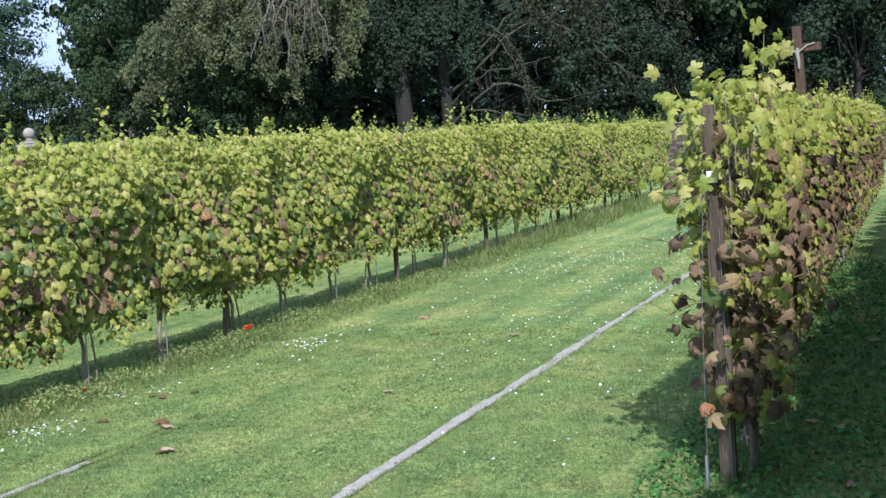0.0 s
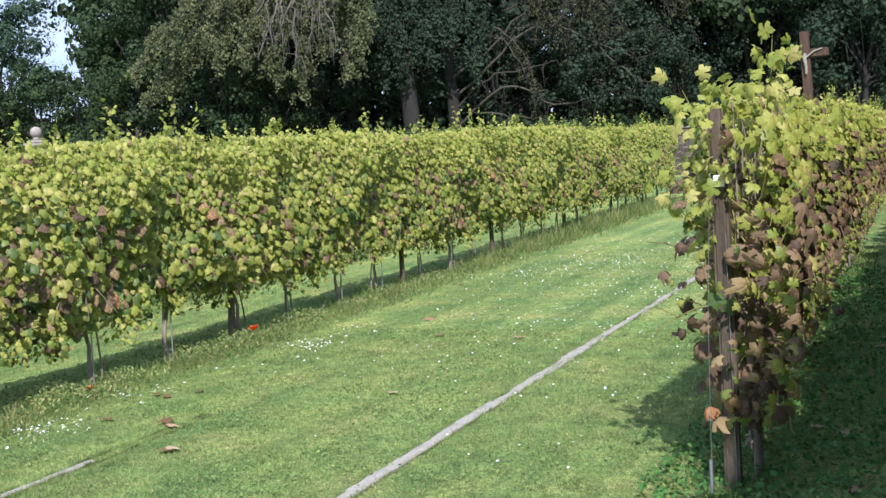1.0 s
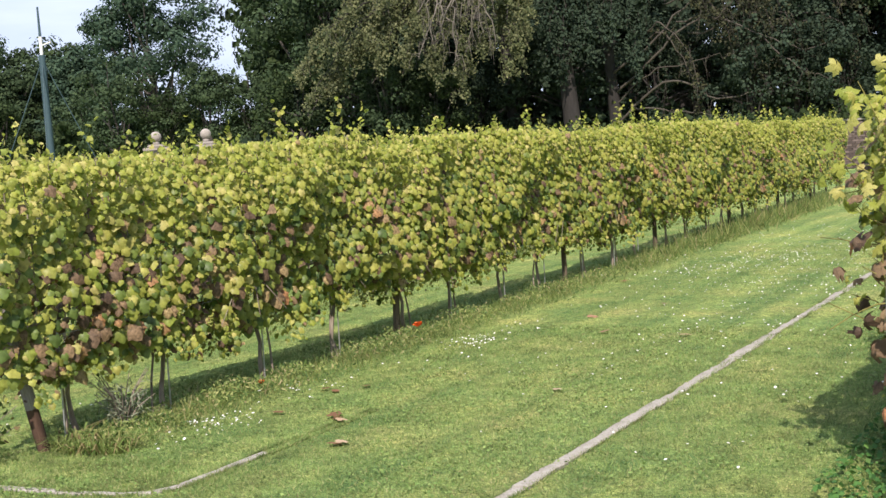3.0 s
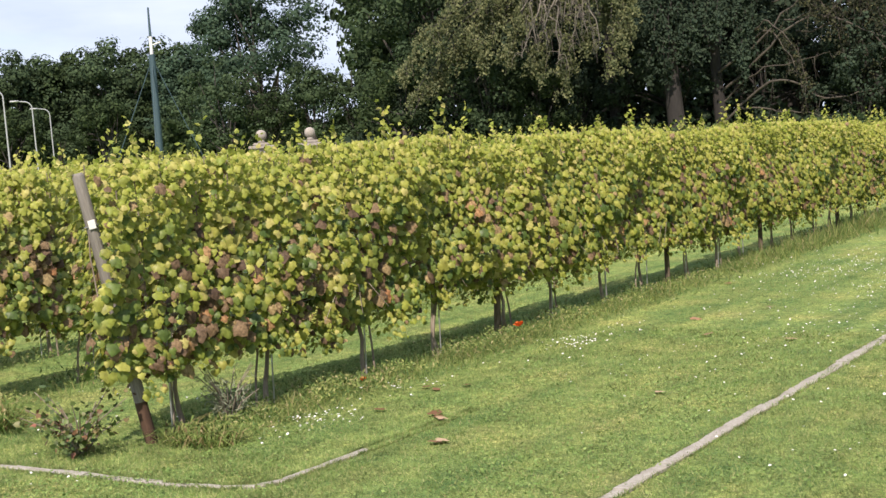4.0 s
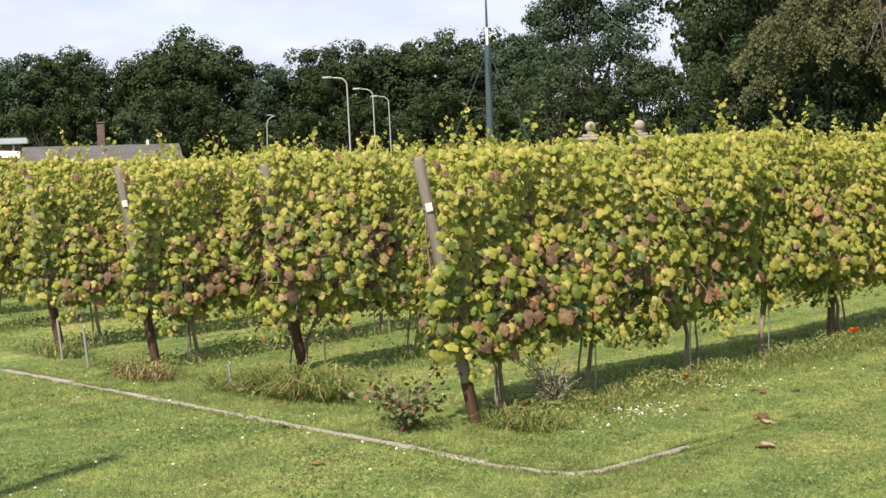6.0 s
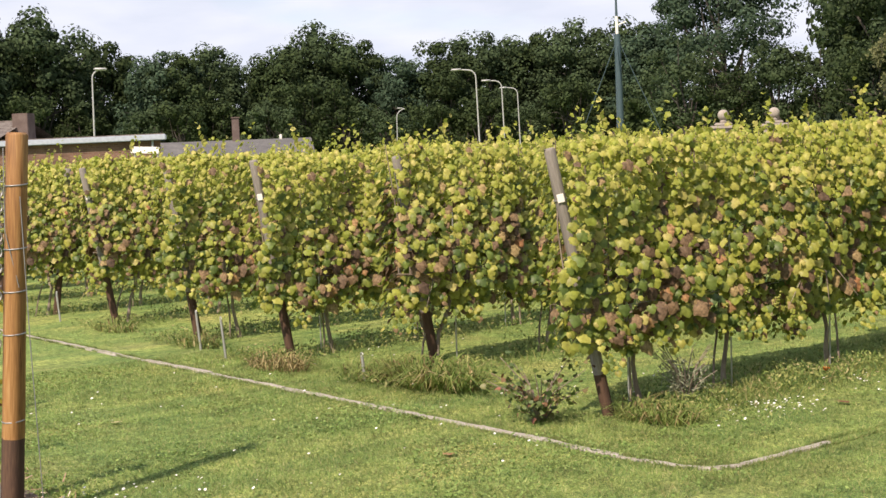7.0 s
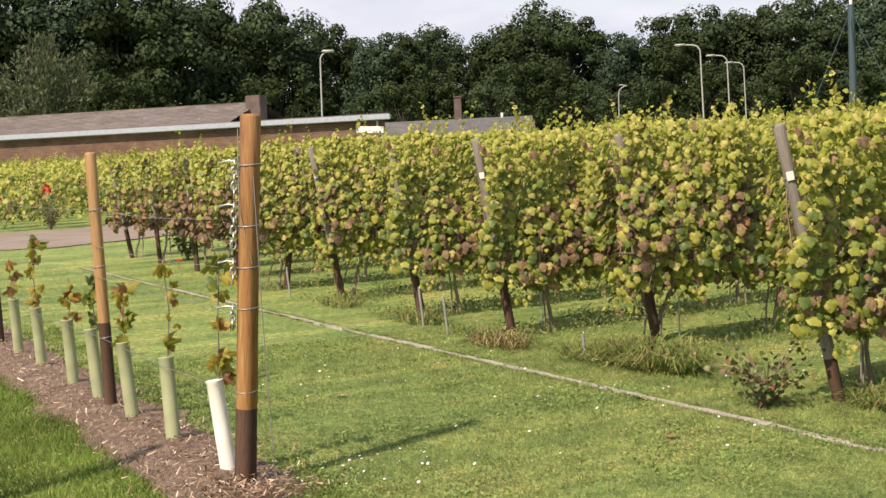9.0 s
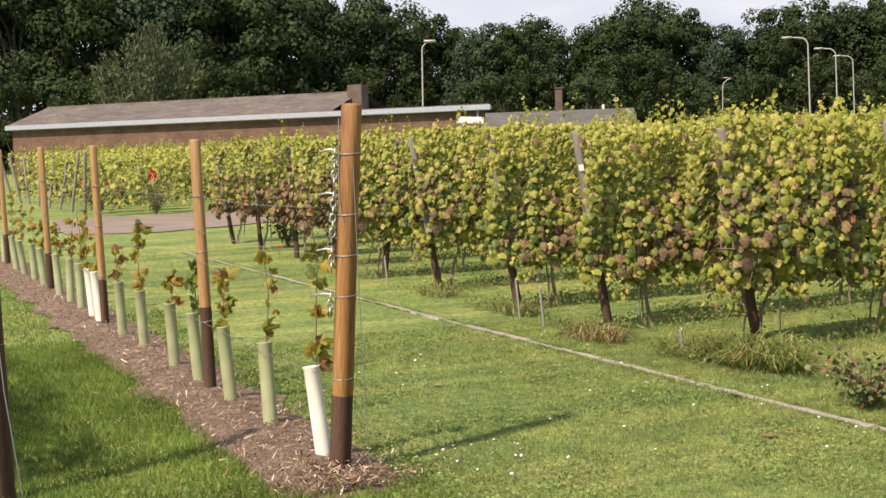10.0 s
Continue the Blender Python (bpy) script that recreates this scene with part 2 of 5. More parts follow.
TUBE_GREEN = plain_mat("tube_sage", (0.34, 0.385, 0.23), 0.5)
TUBE_WHITE = plain_mat("tube_white", (0.78, 0.8, 0.74), 0.5)
PETAL = leaf_mat("daisy_petal", ((0.0, (0.75, 0.75, 0.72)), (1.0, (0.85, 0.85, 0.83))), 0.2)
POPPY = leaf_mat("poppy_petal", ((0.0, (0.75, 0.1, 0.02)), (1.0, (0.85, 0.2, 0.04))), 0.3)
ROSE = leaf_mat("rose_petal", ((0.0, (0.45, 0.015, 0.02)), (1.0, (0.65, 0.03, 0.03))), 0.2)
BUSH = leaf_mat("rose_leaf", ((0.0, (0.054, 0.0945, 0.0338)), (0.6, (0.13, 0.18, 0.05)), (0.84, (0.18, 0.12, 0.06)), (1.0, (0.27, 0.11, 0.07))), 0.2)
SILVER = leaf_mat("silver_leaf", ((0.0, (0.16, 0.2, 0.12)), (1.0, (0.34, 0.37, 0.26))), 0.3)
DEAD = leaf_mat("fallen_leaf", ((0.0, (0.16, 0.08, 0.04)), (0.6, (0.34, 0.19, 0.1)), (1.0, (0.5, 0.36, 0.24))), 0.1)
COVER = leaf_mat("ground_cover_leaf", ((0.0, (0.04, 0.11, 0.026)), (0.6, (0.075, 0.19, 0.045)), (1.0, (0.15, 0.28, 0.065))), 0.25, 0.6, 0.2, 8.0, 0.3)
CLOVER = leaf_mat("clover_leaf", ((0.0, (0.14, 0.235, 0.062)), (0.6, (0.2, 0.3, 0.085)), (1.0, (0.27, 0.36, 0.12))), 0.3, 0.6, 0.25, 8.0, 0.3)
T_DARK = leaf_mat("dark_tree_leaf", ((0.0, (0.034, 0.056, 0.03)), (1.0, (0.068, 0.1, 0.048))), 0.2, 0.7, 0.04, 0.35, 0.35)
T_MID = leaf_mat("wood_tree_leaf", ((0.0, (0.027, 0.045, 0.022)), (1.0, (0.052, 0.076, 0.03))), 0.22, 0.7, 0.04, 0.35, 0.35)
T_OLIVE = leaf_mat("beech_leaf", ((0.0, (0.06, 0.076, 0.035)), (0.5, (0.104, 0.12, 0.053)), (1.0, (0.18, 0.187, 0.09))), 0.3, 0.55, 0.12, 1.0, 0.35)
T_BLUE = leaf_mat("blue_green_leaf", ((0.0, (0.036, 0.066, 0.043)), (1.0, (0.07, 0.108, 0.066))), 0.22, 0.7, 0.04, 0.35, 0.35)
T_WILLOW = leaf_mat("willow_leaf", ((0.0, (0.055, 0.08, 0.042)), (1.0, (0.14, 0.17, 0.09))), 0.25, 0.6, 0.08, 1.0, 0.3)

# copies of the beech leaf, wood leaf and bark, darkened to stand for shade
T_SHADED_BEECH = leaf_mat("shaded_beech_leaf", ((0.0, (0.026, 0.031, 0.02)), (0.5, (0.046, 0.051, 0.028)), (1.0, (0.085, 0.087, 0.044))), 0.25, 0.6, 0.06, 1.0, 0.3)
T_SHADE = leaf_mat("yew_leaf", ((0.0, (0.026, 0.042, 0.029)), (1.0, (0.05, 0.071, 0.043))), 0.2, 0.7, 0.04, 0.35, 0.35)
SHADE_BARK = grain_mat("shaded_bark", ((0.25, (0.014, 0.013, 0.012)), (0.5, (0.03, 0.027, 0.025)), (0.75, (0.055, 0.05, 0.046))), 1.5, 9, stretch=(1, 1, 0.3), bump=0.8, dist=0.03)


# ---- mesh helpers ----
def fast_mesh(name, v, f, mats, idx=None, smooth=False):
    """A mesh from arrays: v (n, 3), f (m, k) of vertex numbers."""
    v, f = np.asarray(v, np.float32), np.asarray(f, np.int32)
    me = bpy.data.meshes.new(name)
    m, k = f.shape
    me.vertices.add(len(v)), me.loops.add(m * k), me.polygons.add(m)
    me.vertices.foreach_set("co", v.ravel())
    me.loops.foreach_set("vertex_index", f.ravel())
    me.polygons.foreach_set("loop_start", np.arange(0, m * k, k, dtype=np.int32))
    for x in mats:
        me.materials.append(x)
    if idx is not None:
        me.polygons.foreach_set("material_index", np.asarray(idx, np.int32))
    if smooth:
        me.polygons.foreach_set("use_smooth", np.ones(m, bool))
    me.update(calc_edges=True)
    return me


def bm_mesh(name, bm, mats, smooth=False):
    me = bpy.data.meshes.new(name)
    bmesh.ops.recalc_face_normals(bm, faces=bm.faces)
    bm.to_mesh(me)
    bm.free()
    for x in mats if isinstance(mats, (list, tuple)) else [mats]:
        me.materials.append(x)
    if smooth:
        for p in me.polygons:
            p.use_smooth = True
    return me


def part(name, me, parent=None, at=None, label=""):
    ob = new(name, me)
    if parent is not None:
        ob.parent = parent
    if at is not None:
        ob.matrix_basis = at
    return tagged(ob, label) if label else ob


def holder(name, m, label, category, group="", kind=""):
    e = new(name)
    e.empty_display_size = 0.1
    e.matrix_basis = m
    return tagged(e, label, category, group, kind)


def box(bm, lo, hi, bevel=0.0, m=None, mi=0):
    c, s = [(a + b) / 2 for a, b in zip(lo, hi)], [b - a for a, b in zip(lo, hi)]
    mat = (m or Matrix()) @ Matrix.Translation(c) @ Matrix.Diagonal((*s, 1))
    r = bmesh.ops.create_cube(bm, size=1.0, matrix=mat)
    if bevel:
        e = {e for v in r["verts"] for e in v.link_edges}
        bmesh.ops.bevel(bm, geom=list(e), offset=bevel, segments=2, affect="EDGES")


def tube_arrays(path, radii, sides=6, cap=True):
    """A bent tapered round bar along a path."""
    path, v, f = [Vector(p) for p in path], [], []
    for i, p in enumerate(path):
        d = (path[min(i + 1, len(path) - 1)] - path[max(i - 1, 0)]).normalized()
        a = d.orthogonal().normalized() if i == 0 else (a - d * a.dot(d)).normalized()
        b = d.cross(a)
        r = radii[i] if hasattr(radii, "__len__") else radii
        for k in range(sides):
            w = 2 * math.pi * k / sides
            v.append(p + (a * math.cos(w) + b * math.sin(w)) * r)
    n = len(path)
    for i in range(n - 1):
        for k in range(sides):
            k2 = (k + 1) % sides
            f.append((i * sides + k, i * sides + k2, (i + 1) * sides + k2, (i + 1) * sides + k))
    return np.array([tuple(p) for p in v]), np.array(f), n * sides


def tubes(name, bars, mat, sides=6):
    """One mesh of several bent bars, given as (path, radii)."""
    vs, fs, at = [], [], 0
    for path, radii in bars:
        v, f, n = tube_arrays(path, radii, sides)
        vs.append(v), fs.append(f + at)
        at += n
    return fast_mesh(name, np.concatenate(vs), np.concatenate(fs), [mat], smooth=True)


def frames(normal, tip):
    """Turns whose columns are side, tip and normal."""
    nrm = normal / np.linalg.norm(normal, axis=1, keepdims=True)
    side = np.cross(tip, nrm)
    side /= np.linalg.norm(side, axis=1, keepdims=True) + 1e-9
    return np.stack([side, np.cross(nrm, side), nrm], -1)


def scatter(shape, faces, pos, turn, size):
    """Copies of one small shape joined into arrays."""
    v = np.einsum("nij,kj->nki", turn, shape) * size[:, None, None] + pos[:, None]
    f = faces[None] + (np.arange(len(pos)) * len(shape))[:, None, None]
    return v.reshape(-1, 3), f.reshape(-1, faces.shape[1])


def leaf_shape(outline, fold=0.28, curl=0.25):
    pts = [(0.0, 0.28)] + outline
    v = np.array([(u, w, -fold * abs(u) - curl * max(0.0, w - 0.3) ** 2) for u, w in pts])
    n = len(outline)
    return v, np.array([(0, 1 + i, 1 + (i + 1) % n) for i in range(n)])


LEAF_HI = leaf_shape([(0, 0.04), (0.17, -0.13), (0.43, -0.04), (0.42, 0.14), (0.55, 0.36), (0.36, 0.46), (0.28, 0.7), (0.02, 0.87), (-0.25, 0.68), (-0.38, 0.45), (-0.54, 0.38), (-0.42, 0.13), (-0.44, -0.05), (-0.16, -0.14)], 0.45, 0.6)
LEAF_HI[0][:, 2] += (0.06, 0.0, -0.05, 0.05, -0.03, 0.06, -0.07, 0.05, -0.1, 0.04, -0.06, 0.07, -0.02, -0.04, 0.03)
LEAF_LO = leaf_shape([(0, 0.0), (0.46, -0.1), (0.44, 0.52), (0, 0.95), (-0.44, 0.52), (-0.46, -0.1)])
LEAF_DRY = leaf_shape([(0, 0.02), (0.2, -0.12), (0.42, 0.05), (0.3, 0.3), (0.36, 0.56), (0, 0.9), (-0.36, 0.56), (-0.3, 0.3), (-0.42, 0.05), (-0.2, -0.12)], 0.75, 0.9)


def veined_leaf(curl, seed, n=26):
    """A lobed vine leaf with a toothed edge, raised between its veins."""
    r, ring, edge = random.Random(seed), [], []
    for i in range(n):
        a = radians(-168 + 336 * i / (n - 1))
        lobe = abs(math.cos(a * 180 / 70))
        rad = 0.32 + 0.23 * lobe + (0.04 if i % 2 else -0.025) + r.uniform(-0.03, 0.03)
        sag = curl * (0.9 + 0.5 * math.sin(a * 2 + seed))
        edge.append((rad * math.sin(a), 0.3 + rad * math.cos(a), -sag * rad * rad * 2.2 + r.uniform(-0.03, 0.03)))
        ring.append((0.55 * rad * math.sin(a), 0.3 + 0.55 * rad * math.cos(a), 0.045 * (1 - lobe) - sag * rad * rad * 0.5))
    v = [(0, 0.3, -0.02)] + ring + edge
    f = []
    for i in range(n - 1):
        f += [(0, 1 + i, 2 + i), (1 + i, 1 + n + i, 2 + n + i), (1 + i, 2 + n + i, 2 + i)]
    return np.array(v), np.array(f)


CARD = (np.array([(-0.5, 0, 0.0), (0, -0.6, 0.1), (0.5, 0, 0), (0, 0.6, 0.1)]), np.array([(0, 1, 2, 3)]))

# ---- setting ----
rng = np.random.default_rng(7)

# ground: one sheet to the horizon
gx = np.concatenate([np.linspace(-900, -60, 15), np.linspace(-55, 15, 71), np.linspace(40, 900, 12)])
gy = np.concatenate([np.linspace(-900, -30, 12), np.linspace(-20, 60, 81), np.linspace(80, 900, 15)])
GV = np.array([(x, y, 0.0) for y in gy for x in gx])
GV[:, 2] = [0.012 * noise.noise((x * 0.5, y * 0.5, 3.0)) - 0.012 if abs(x) < 60 and abs(y) < 60 else -0.02 for x, y, z in GV]
nx = len(gx)
GF = np.array([(j * nx + i, j * nx + i + 1, (j + 1) * nx + i + 1, (j + 1) * nx + i) for j in range(len(gy) - 1) for i in range(nx - 1)])
tagged(part("ground", fast_mesh("ground", GV, GF, [LAWN], smooth=True)), "mown lawn of green and yellowish grass", "ground", kind="structure")


def patch(name, pts, z, mat, label):
    """A flat worn patch with an uneven edge."""
    bm = bmesh.new()
    out, k = [], len(pts)
    for i in range(k):
        a, b = Vector(pts[i]), Vector(pts[(i + 1) % k])
        steps = max(2, int((b - a).length / 0.25))
        for s in range(steps):
            p = a.lerp(b, s / steps)
            p += Vector((noise.noise((p.x * 1.3, p.y * 1.3, 1)), noise.noise((p.x * 1.3, p.y * 1.3, 9)))) * 0.22
            out.append(bm.verts.new((p.x, p.y, z)))
    bm.faces.new(out)
    bmesh.ops.triangulate(bm, faces=bm.faces)
    return tagged(part(name, bm_mesh(name, bm, mat)), label, "path", kind="structure")


patch("dirt_path", [(-24.6, 4.4), (-25.4, 2.9), (-28, 2.8), (-31.6, 3.3), (-31.2, 6), (-31, 44), (-26.5, 44), (-26.2, 8)], 0.006, DIRT, "bare trodden dirt path of pinkish brown earth")


# kerbs: lines of flush concrete stones
def kerb_line(pts, width, show, seed):
    r = random.Random(seed)
    line = holder("kerb", Matrix(), "pale concrete edging kerb flush with the lawn, partly overgrown", "kerb", kind="structure")
    pts = [Vector(p) for p in pts]
    for a, b in zip(pts, pts[1:]):
        d = (b - a).length
        n = max(1, round(d / 0.5))
        for i in range(n):
            if r.random() > show:
                continue
            p, q = a.lerp(b, i / n), a.lerp(b, (i + 1) / n)
            mid, ang = (p + q) / 2, math.atan2(q.y - p.y, q.x - p.x)
            w, half, k = width * r.uniform(0.75, 1.05), d / n / 2 - 0.002, 9
            bm = bmesh.new()
            rows = []
            for u in range(k):
                x = -half + 2 * half * u / (k - 1)
                at = a.lerp(b, (i + u / (k - 1)) / n)
                left = w * (0.5 - 0.42 * max(0, noise.noise((at.x * 5.1, at.y * 5.1, seed)))) + 0.006 * noise.noise((at.x * 31, at.y * 31, 1))
                right = w * (0.5 - 0.42 * max(0, noise.noise((at.x * 4.3, at.y * 4.3, seed + 5)))) + 0.006 * noise.noise((at.x * 29, at.y * 29, 4))
                top = 0.003 + 0.003 * noise.noise((at.x * 9, at.y * 9, 2))
                rows.append([bm.verts.new(q) for q in ((x, -right, -0.1), (x, -right, top - 0.006), (x, -right + 0.007, top), (x, left - 0.007, top), (x, left, top - 0.006), (x, left, -0.1))])
            for p0, p1 in zip(rows, rows[1:]):
                for q in range(5):
                    bm.faces.new((p0[q], p1[q], p1[q + 1], p0[q + 1]))
            bm.faces.new(rows[0]), bm.faces.new(rows[-1][::-1])
            part("kerb_stone", bm_mesh("kerb_stone", bm, KERB), line, pose(mid.x + r.uniform(-0.006, 0.006), mid.y + r.uniform(-0.006, 0.006), r.uniform(-0.006, 0.004), 0, 0, math.degrees(ang) + r.uniform(-0.8, 0.8)))


kerb_line([(-2.57, 2.2), (-2.57, 20), (-2.6, 27)], 0.085, 1.0, 1)
kerb_line([(-4.22, 6.35), (-4.21, 5.45), (-4.21, 5.0), (-4.22, 4.78), (-4.27, 4.64), (-4.42, 4.57), (-4.76, 4.51)], 0.05, 0.9, 2)
kerb_line([(-4.76, 4.51), (-5.3, 4.49), (-5.84, 4.46), (-7.35, 4.38), (-9.92, 4.24), (-13.26, 4.1), (-15.8, 4.0), (-19.5, 3.85)], 0.065, 0.95, 3)


# ---- vines ----
def hedge_leaves(seed, count, rust, leaf, low=0.55, high=1.62, half=0.56, thick=0.2, big=0.115):
    """Foliage of one trained vine: arrays with a material number for each face. Slots: lime, green, rust."""
    r = np.random.default_rng(seed)
    y = r.uniform(-half, half, count)
    z = low + (high - low) * r.beta(1.25, 1.0, count)
    ph = r.uniform(0, 6.3, 4)
    z -= np.where(z < low + 0.2, 1, 0) * np.abs(np.sin(y * 5 + ph[0])) * 0.1 * r.uniform(0, 1, count)
    side = np.where(r.uniform(size=count) < 0.5, -1.0, 1.0)
    bulge = thick * (0.75 + 0.35 * np.sin(3.1 * y + ph[1]) * np.sin(5.0 * z + ph[2])) * np.sqrt(np.clip(1.12 - ((z - 1.08) / 0.75) ** 2, 0.1, 1))
    x = side * bulge * np.sqrt(r.uniform(0.3, 1.25, count))
    up = np.clip((z - low) / (high - low), 0, 1)
    # clumps of leaves stand out round each shoot, hollows between them fall back
    for _ in range(9):
        c = np.stack([r.uniform(-half, half), r.uniform(low, high)])
        x *= 1 + r.uniform(-0.5, 0.5) * np.exp(-((y - c[0]) ** 2 + (z - c[1]) ** 2) / 0.02)
    nrm = np.stack([0.2 + side * r.uniform(0.3, 0.9, count), r.normal(-0.5, 0.38, count), 0.15 + 0.6 * r.uniform(0, 1, count) + 0.25 * up], 1)
    tip = np.stack([side * r.uniform(0, 0.5, count), r.normal(0, 0.55, count), -1.1 + 0.35 * up], 1)
    size = big * np.where(r.uniform(size=count) < 0.45, r.uniform(0.4, 0.7, count), r.uniform(0.7, 1.15, count)) * (1.14 - 0.48 * up ** 1.5)
    # withered leaves come in patches, most of them low on the vine
    patchy = sum(np.exp(-((y - r.uniform(-half, half)) ** 2 + (z - low - 0.75 * r.uniform(0.05, 0.85) ** 1.4) ** 2) / 0.018) for _ in range(4))
    dead = r.uniform(size=count) < rust * (0.12 + 0.7 * np.exp(-((up - 0.28) / 0.3) ** 2) + 2.2 * patchy)
    size = np.where(dead, size * 1.2, size)
    deep_green = np.exp(-((y - r.uniform(-half, half)) ** 2 + (z - 1.05) ** 2) / 0.06)
    lime = r.uniform(size=count) < 0.28 + 0.85 * up ** 1.15 - 0.45 * deep_green
    slot = np.where(dead, 2, np.where(lime, 0, 1))
    pos = np.stack([x, y, z], 1)
    # a ragged hem of hanging shoots under the wires
    hem = max(10, count // 7)
    k = r.integers(0, count, hem)
    c = r.uniform(-half, half, 4)[r.integers(0, 4, hem)]
    q = r.uniform(0, 1, hem)
    pos[k] = np.stack([side[k] * r.uniform(0.02, 0.2, hem), c + r.normal(0, 0.045, hem) + 0.05 * q, low + 0.05 - 0.28 * q * (0.5 + 0.5 * np.abs(np.sin(c * 9 + ph[0])))], 1)
    size[k] *= 0.8 - 0.25 * q
    # shoots standing out of the top
    shoots = r.integers(4, 8)
    sp, st, sz, sl = [], [], [], []
    for _ in range(shoots):
        y0, h, lean = r.uniform(-half, half), r.choice((0.1, 0.14, 0.2, 0.32)) * r.uniform(0.7, 1.15), r.normal(0, 0.25, 2)
        for q in np.linspace(0.0, 1.0, 10):
            sp.append((lean[0] * q * h + r.normal(0, 0.018), y0 + lean[1] * q * h + r.normal(0, 0.018), high - 0.08 + h * q))
            sz.append(0.062 * (1.15 - 0.6 * q)), sl.append(0)
    k = len(sp)
    pos = np.concatenate([pos, np.array(sp)])
    nrm = np.concatenate([nrm, r.normal(0, 1, (k, 3)) + (0, 0, 0.6)])
    tip = np.concatenate([tip, r.normal(0, 1, (k, 3))])
    size, slot = np.concatenate([size, sz]), np.concatenate([slot, sl])
    v, f = scatter(leaf[0], leaf[1], pos, frames(nrm, tip), size)
    return v, f, np.repeat(slot, len(leaf[1]))


def bunch_mesh(seed):
    r = random.Random(seed)
    bm = bmesh.new()
    for i in range(26):
        q = r.random()
        w, a = 0.034 * (1 - 0.75 * q), r.uniform(0, 6.3)
        bmesh.ops.create_icosphere(bm, subdivisions=1, radius=0.0095, matrix=Matrix.Translation((w * math.cos(a), w * math.sin(a), -0.11 * q)))
    return bm_mesh("grape_cluster", bm, GRAPE, True)


BUNCHES = [bunch_mesh(s) for s in range(3)]


def vine_kit(seed, count, rust, leaf, big=0.115, hem=None):
    r = random.Random(seed)
    v, f, s = hedge_leaves(seed, count, rust, leaf, big=big, low=hem or r.uniform(0.44, 0.57))
    lean = r.uniform(-0.2, 0.2)
    zs = [0, 0.12, 0.26, 0.4, 0.55, 0.66]
    trunk = [(r.uniform(-0.025, 0.025), lean * (1 - z / 0.66) + r.uniform(-0.035, 0.035), z - 0.02 if z == 0 else z) for z in zs]
    top = Vector(trunk[-1])
    canes, sucker = [], lean + r.choice((-1, 1)) * r.uniform(0.06, 0.16)
    for d in (-1, 1):
        canes.append(([top, top + Vector((0.01, d * 0.12, 0.05)), top + Vector((-0.01, d * 0.32, 0.03)), top + Vector((0.0, d * 0.52, 0.05))], [0.013, 0.01, 0.008, 0.006]))
    for i in range(8):
        y0 = r.uniform(-0.5, 0.5)
        canes.append(([(0, y0, 0.7), (r.uniform(-0.08, 0.08), y0 + r.uniform(-0.05, 0.05), 1.1), (r.uniform(-0.06, 0.06), y0 + r.uniform(-0.1, 0.1), 1.62)], [0.006, 0.005, 0.003]))
    for i in range(3):
        y0 = r.uniform(-0.5, 0.5)
        sx = r.choice((-1, 1))
        canes.append(([(0, y0, 0.72), (sx * 0.16, y0 + r.uniform(-0.1, 0.1), 0.66), (sx * 0.22, y0 + r.uniform(-0.2, 0.2), 0.48)], [0.005, 0.004, 0.002]))
    return dict(
        foliage=fast_mesh("foliage", v, f, [V_LIME, V_GREEN, V_RUST], s),
        trunk=tubes("trunk", [(trunk, [0.023, 0.017, 0.014, 0.016, 0.016, 0.02]), ([(0.01, sucker, -0.02), (-0.01, sucker * 0.9 + 0.02, 0.2), (0.012, sucker * 0.6, 0.42), (0, sucker * 0.4, 0.7)], [0.009, 0.008, 0.007, 0.006])] + canes[:2], BARK, 7),
        canes=[tubes("cane", [c], BARK, 4) for c in canes[2:]],
        bunches=[(r.randrange(3), (r.choice((-1, 1)) * r.uniform(0.08, 0.17), r.uniform(-0.4, 0.4), r.uniform(0.42, 0.66))) for _ in range(6)],
    )


NEAR = [vine_kit(100 + s, 2300, 0.09, LEAF_HI, 0.075) for s in range(7)]
NEAR_RUST = [vine_kit(200 + s, 1400, 0.75, LEAF_HI, 0.08) for s in range(4)]
FAR = [vine_kit(300 + s, 1200, 0.06, LEAF_LO, 0.078) for s in range(6)]
FAR_RUST = [vine_kit(400 + s, 1250, 0.6, LEAF_LO, 0.08) for s in range(3)]
DEEP = [vine_kit(500 + s, 330, 0.06, LEAF_LO, 0.1, 0.9) for s in range(4)]
MID_RUST = [vine_kit(250 + s, 2200, 0.2, LEAF_HI, 0.076) for s in range(3)]
stake_me = tubes("stake", [([(0.03, 0, 0), (0.032, 0.004, 0.5), (0.03, 0.01, 1.15)], 0.006)], STEEL, 5)


def grapevine(kit, x, y, turn, label, group, fruit=True, tall=1.0):
    e = holder("grapevine", pose(x, y, 0, 0, 0, turn) @ Matrix.Diagonal((1, 1, tall, 1)), label, "grapevine", group)
    part("foliage", kit["foliage"], e)
    part("trunk", kit["trunk"], e, label="crooked grey-brown bark")
    if fruit:
        for c in kit["canes"]:
            part("cane", c, e)
        part("stake", stake_me, e, label="thin galvanised steel stake")
        for k, p in kit["bunches"]:
            part("grape_cluster", BUNCHES[k], e, Matrix.Translation(p), "small yellow-green cluster")
    return e


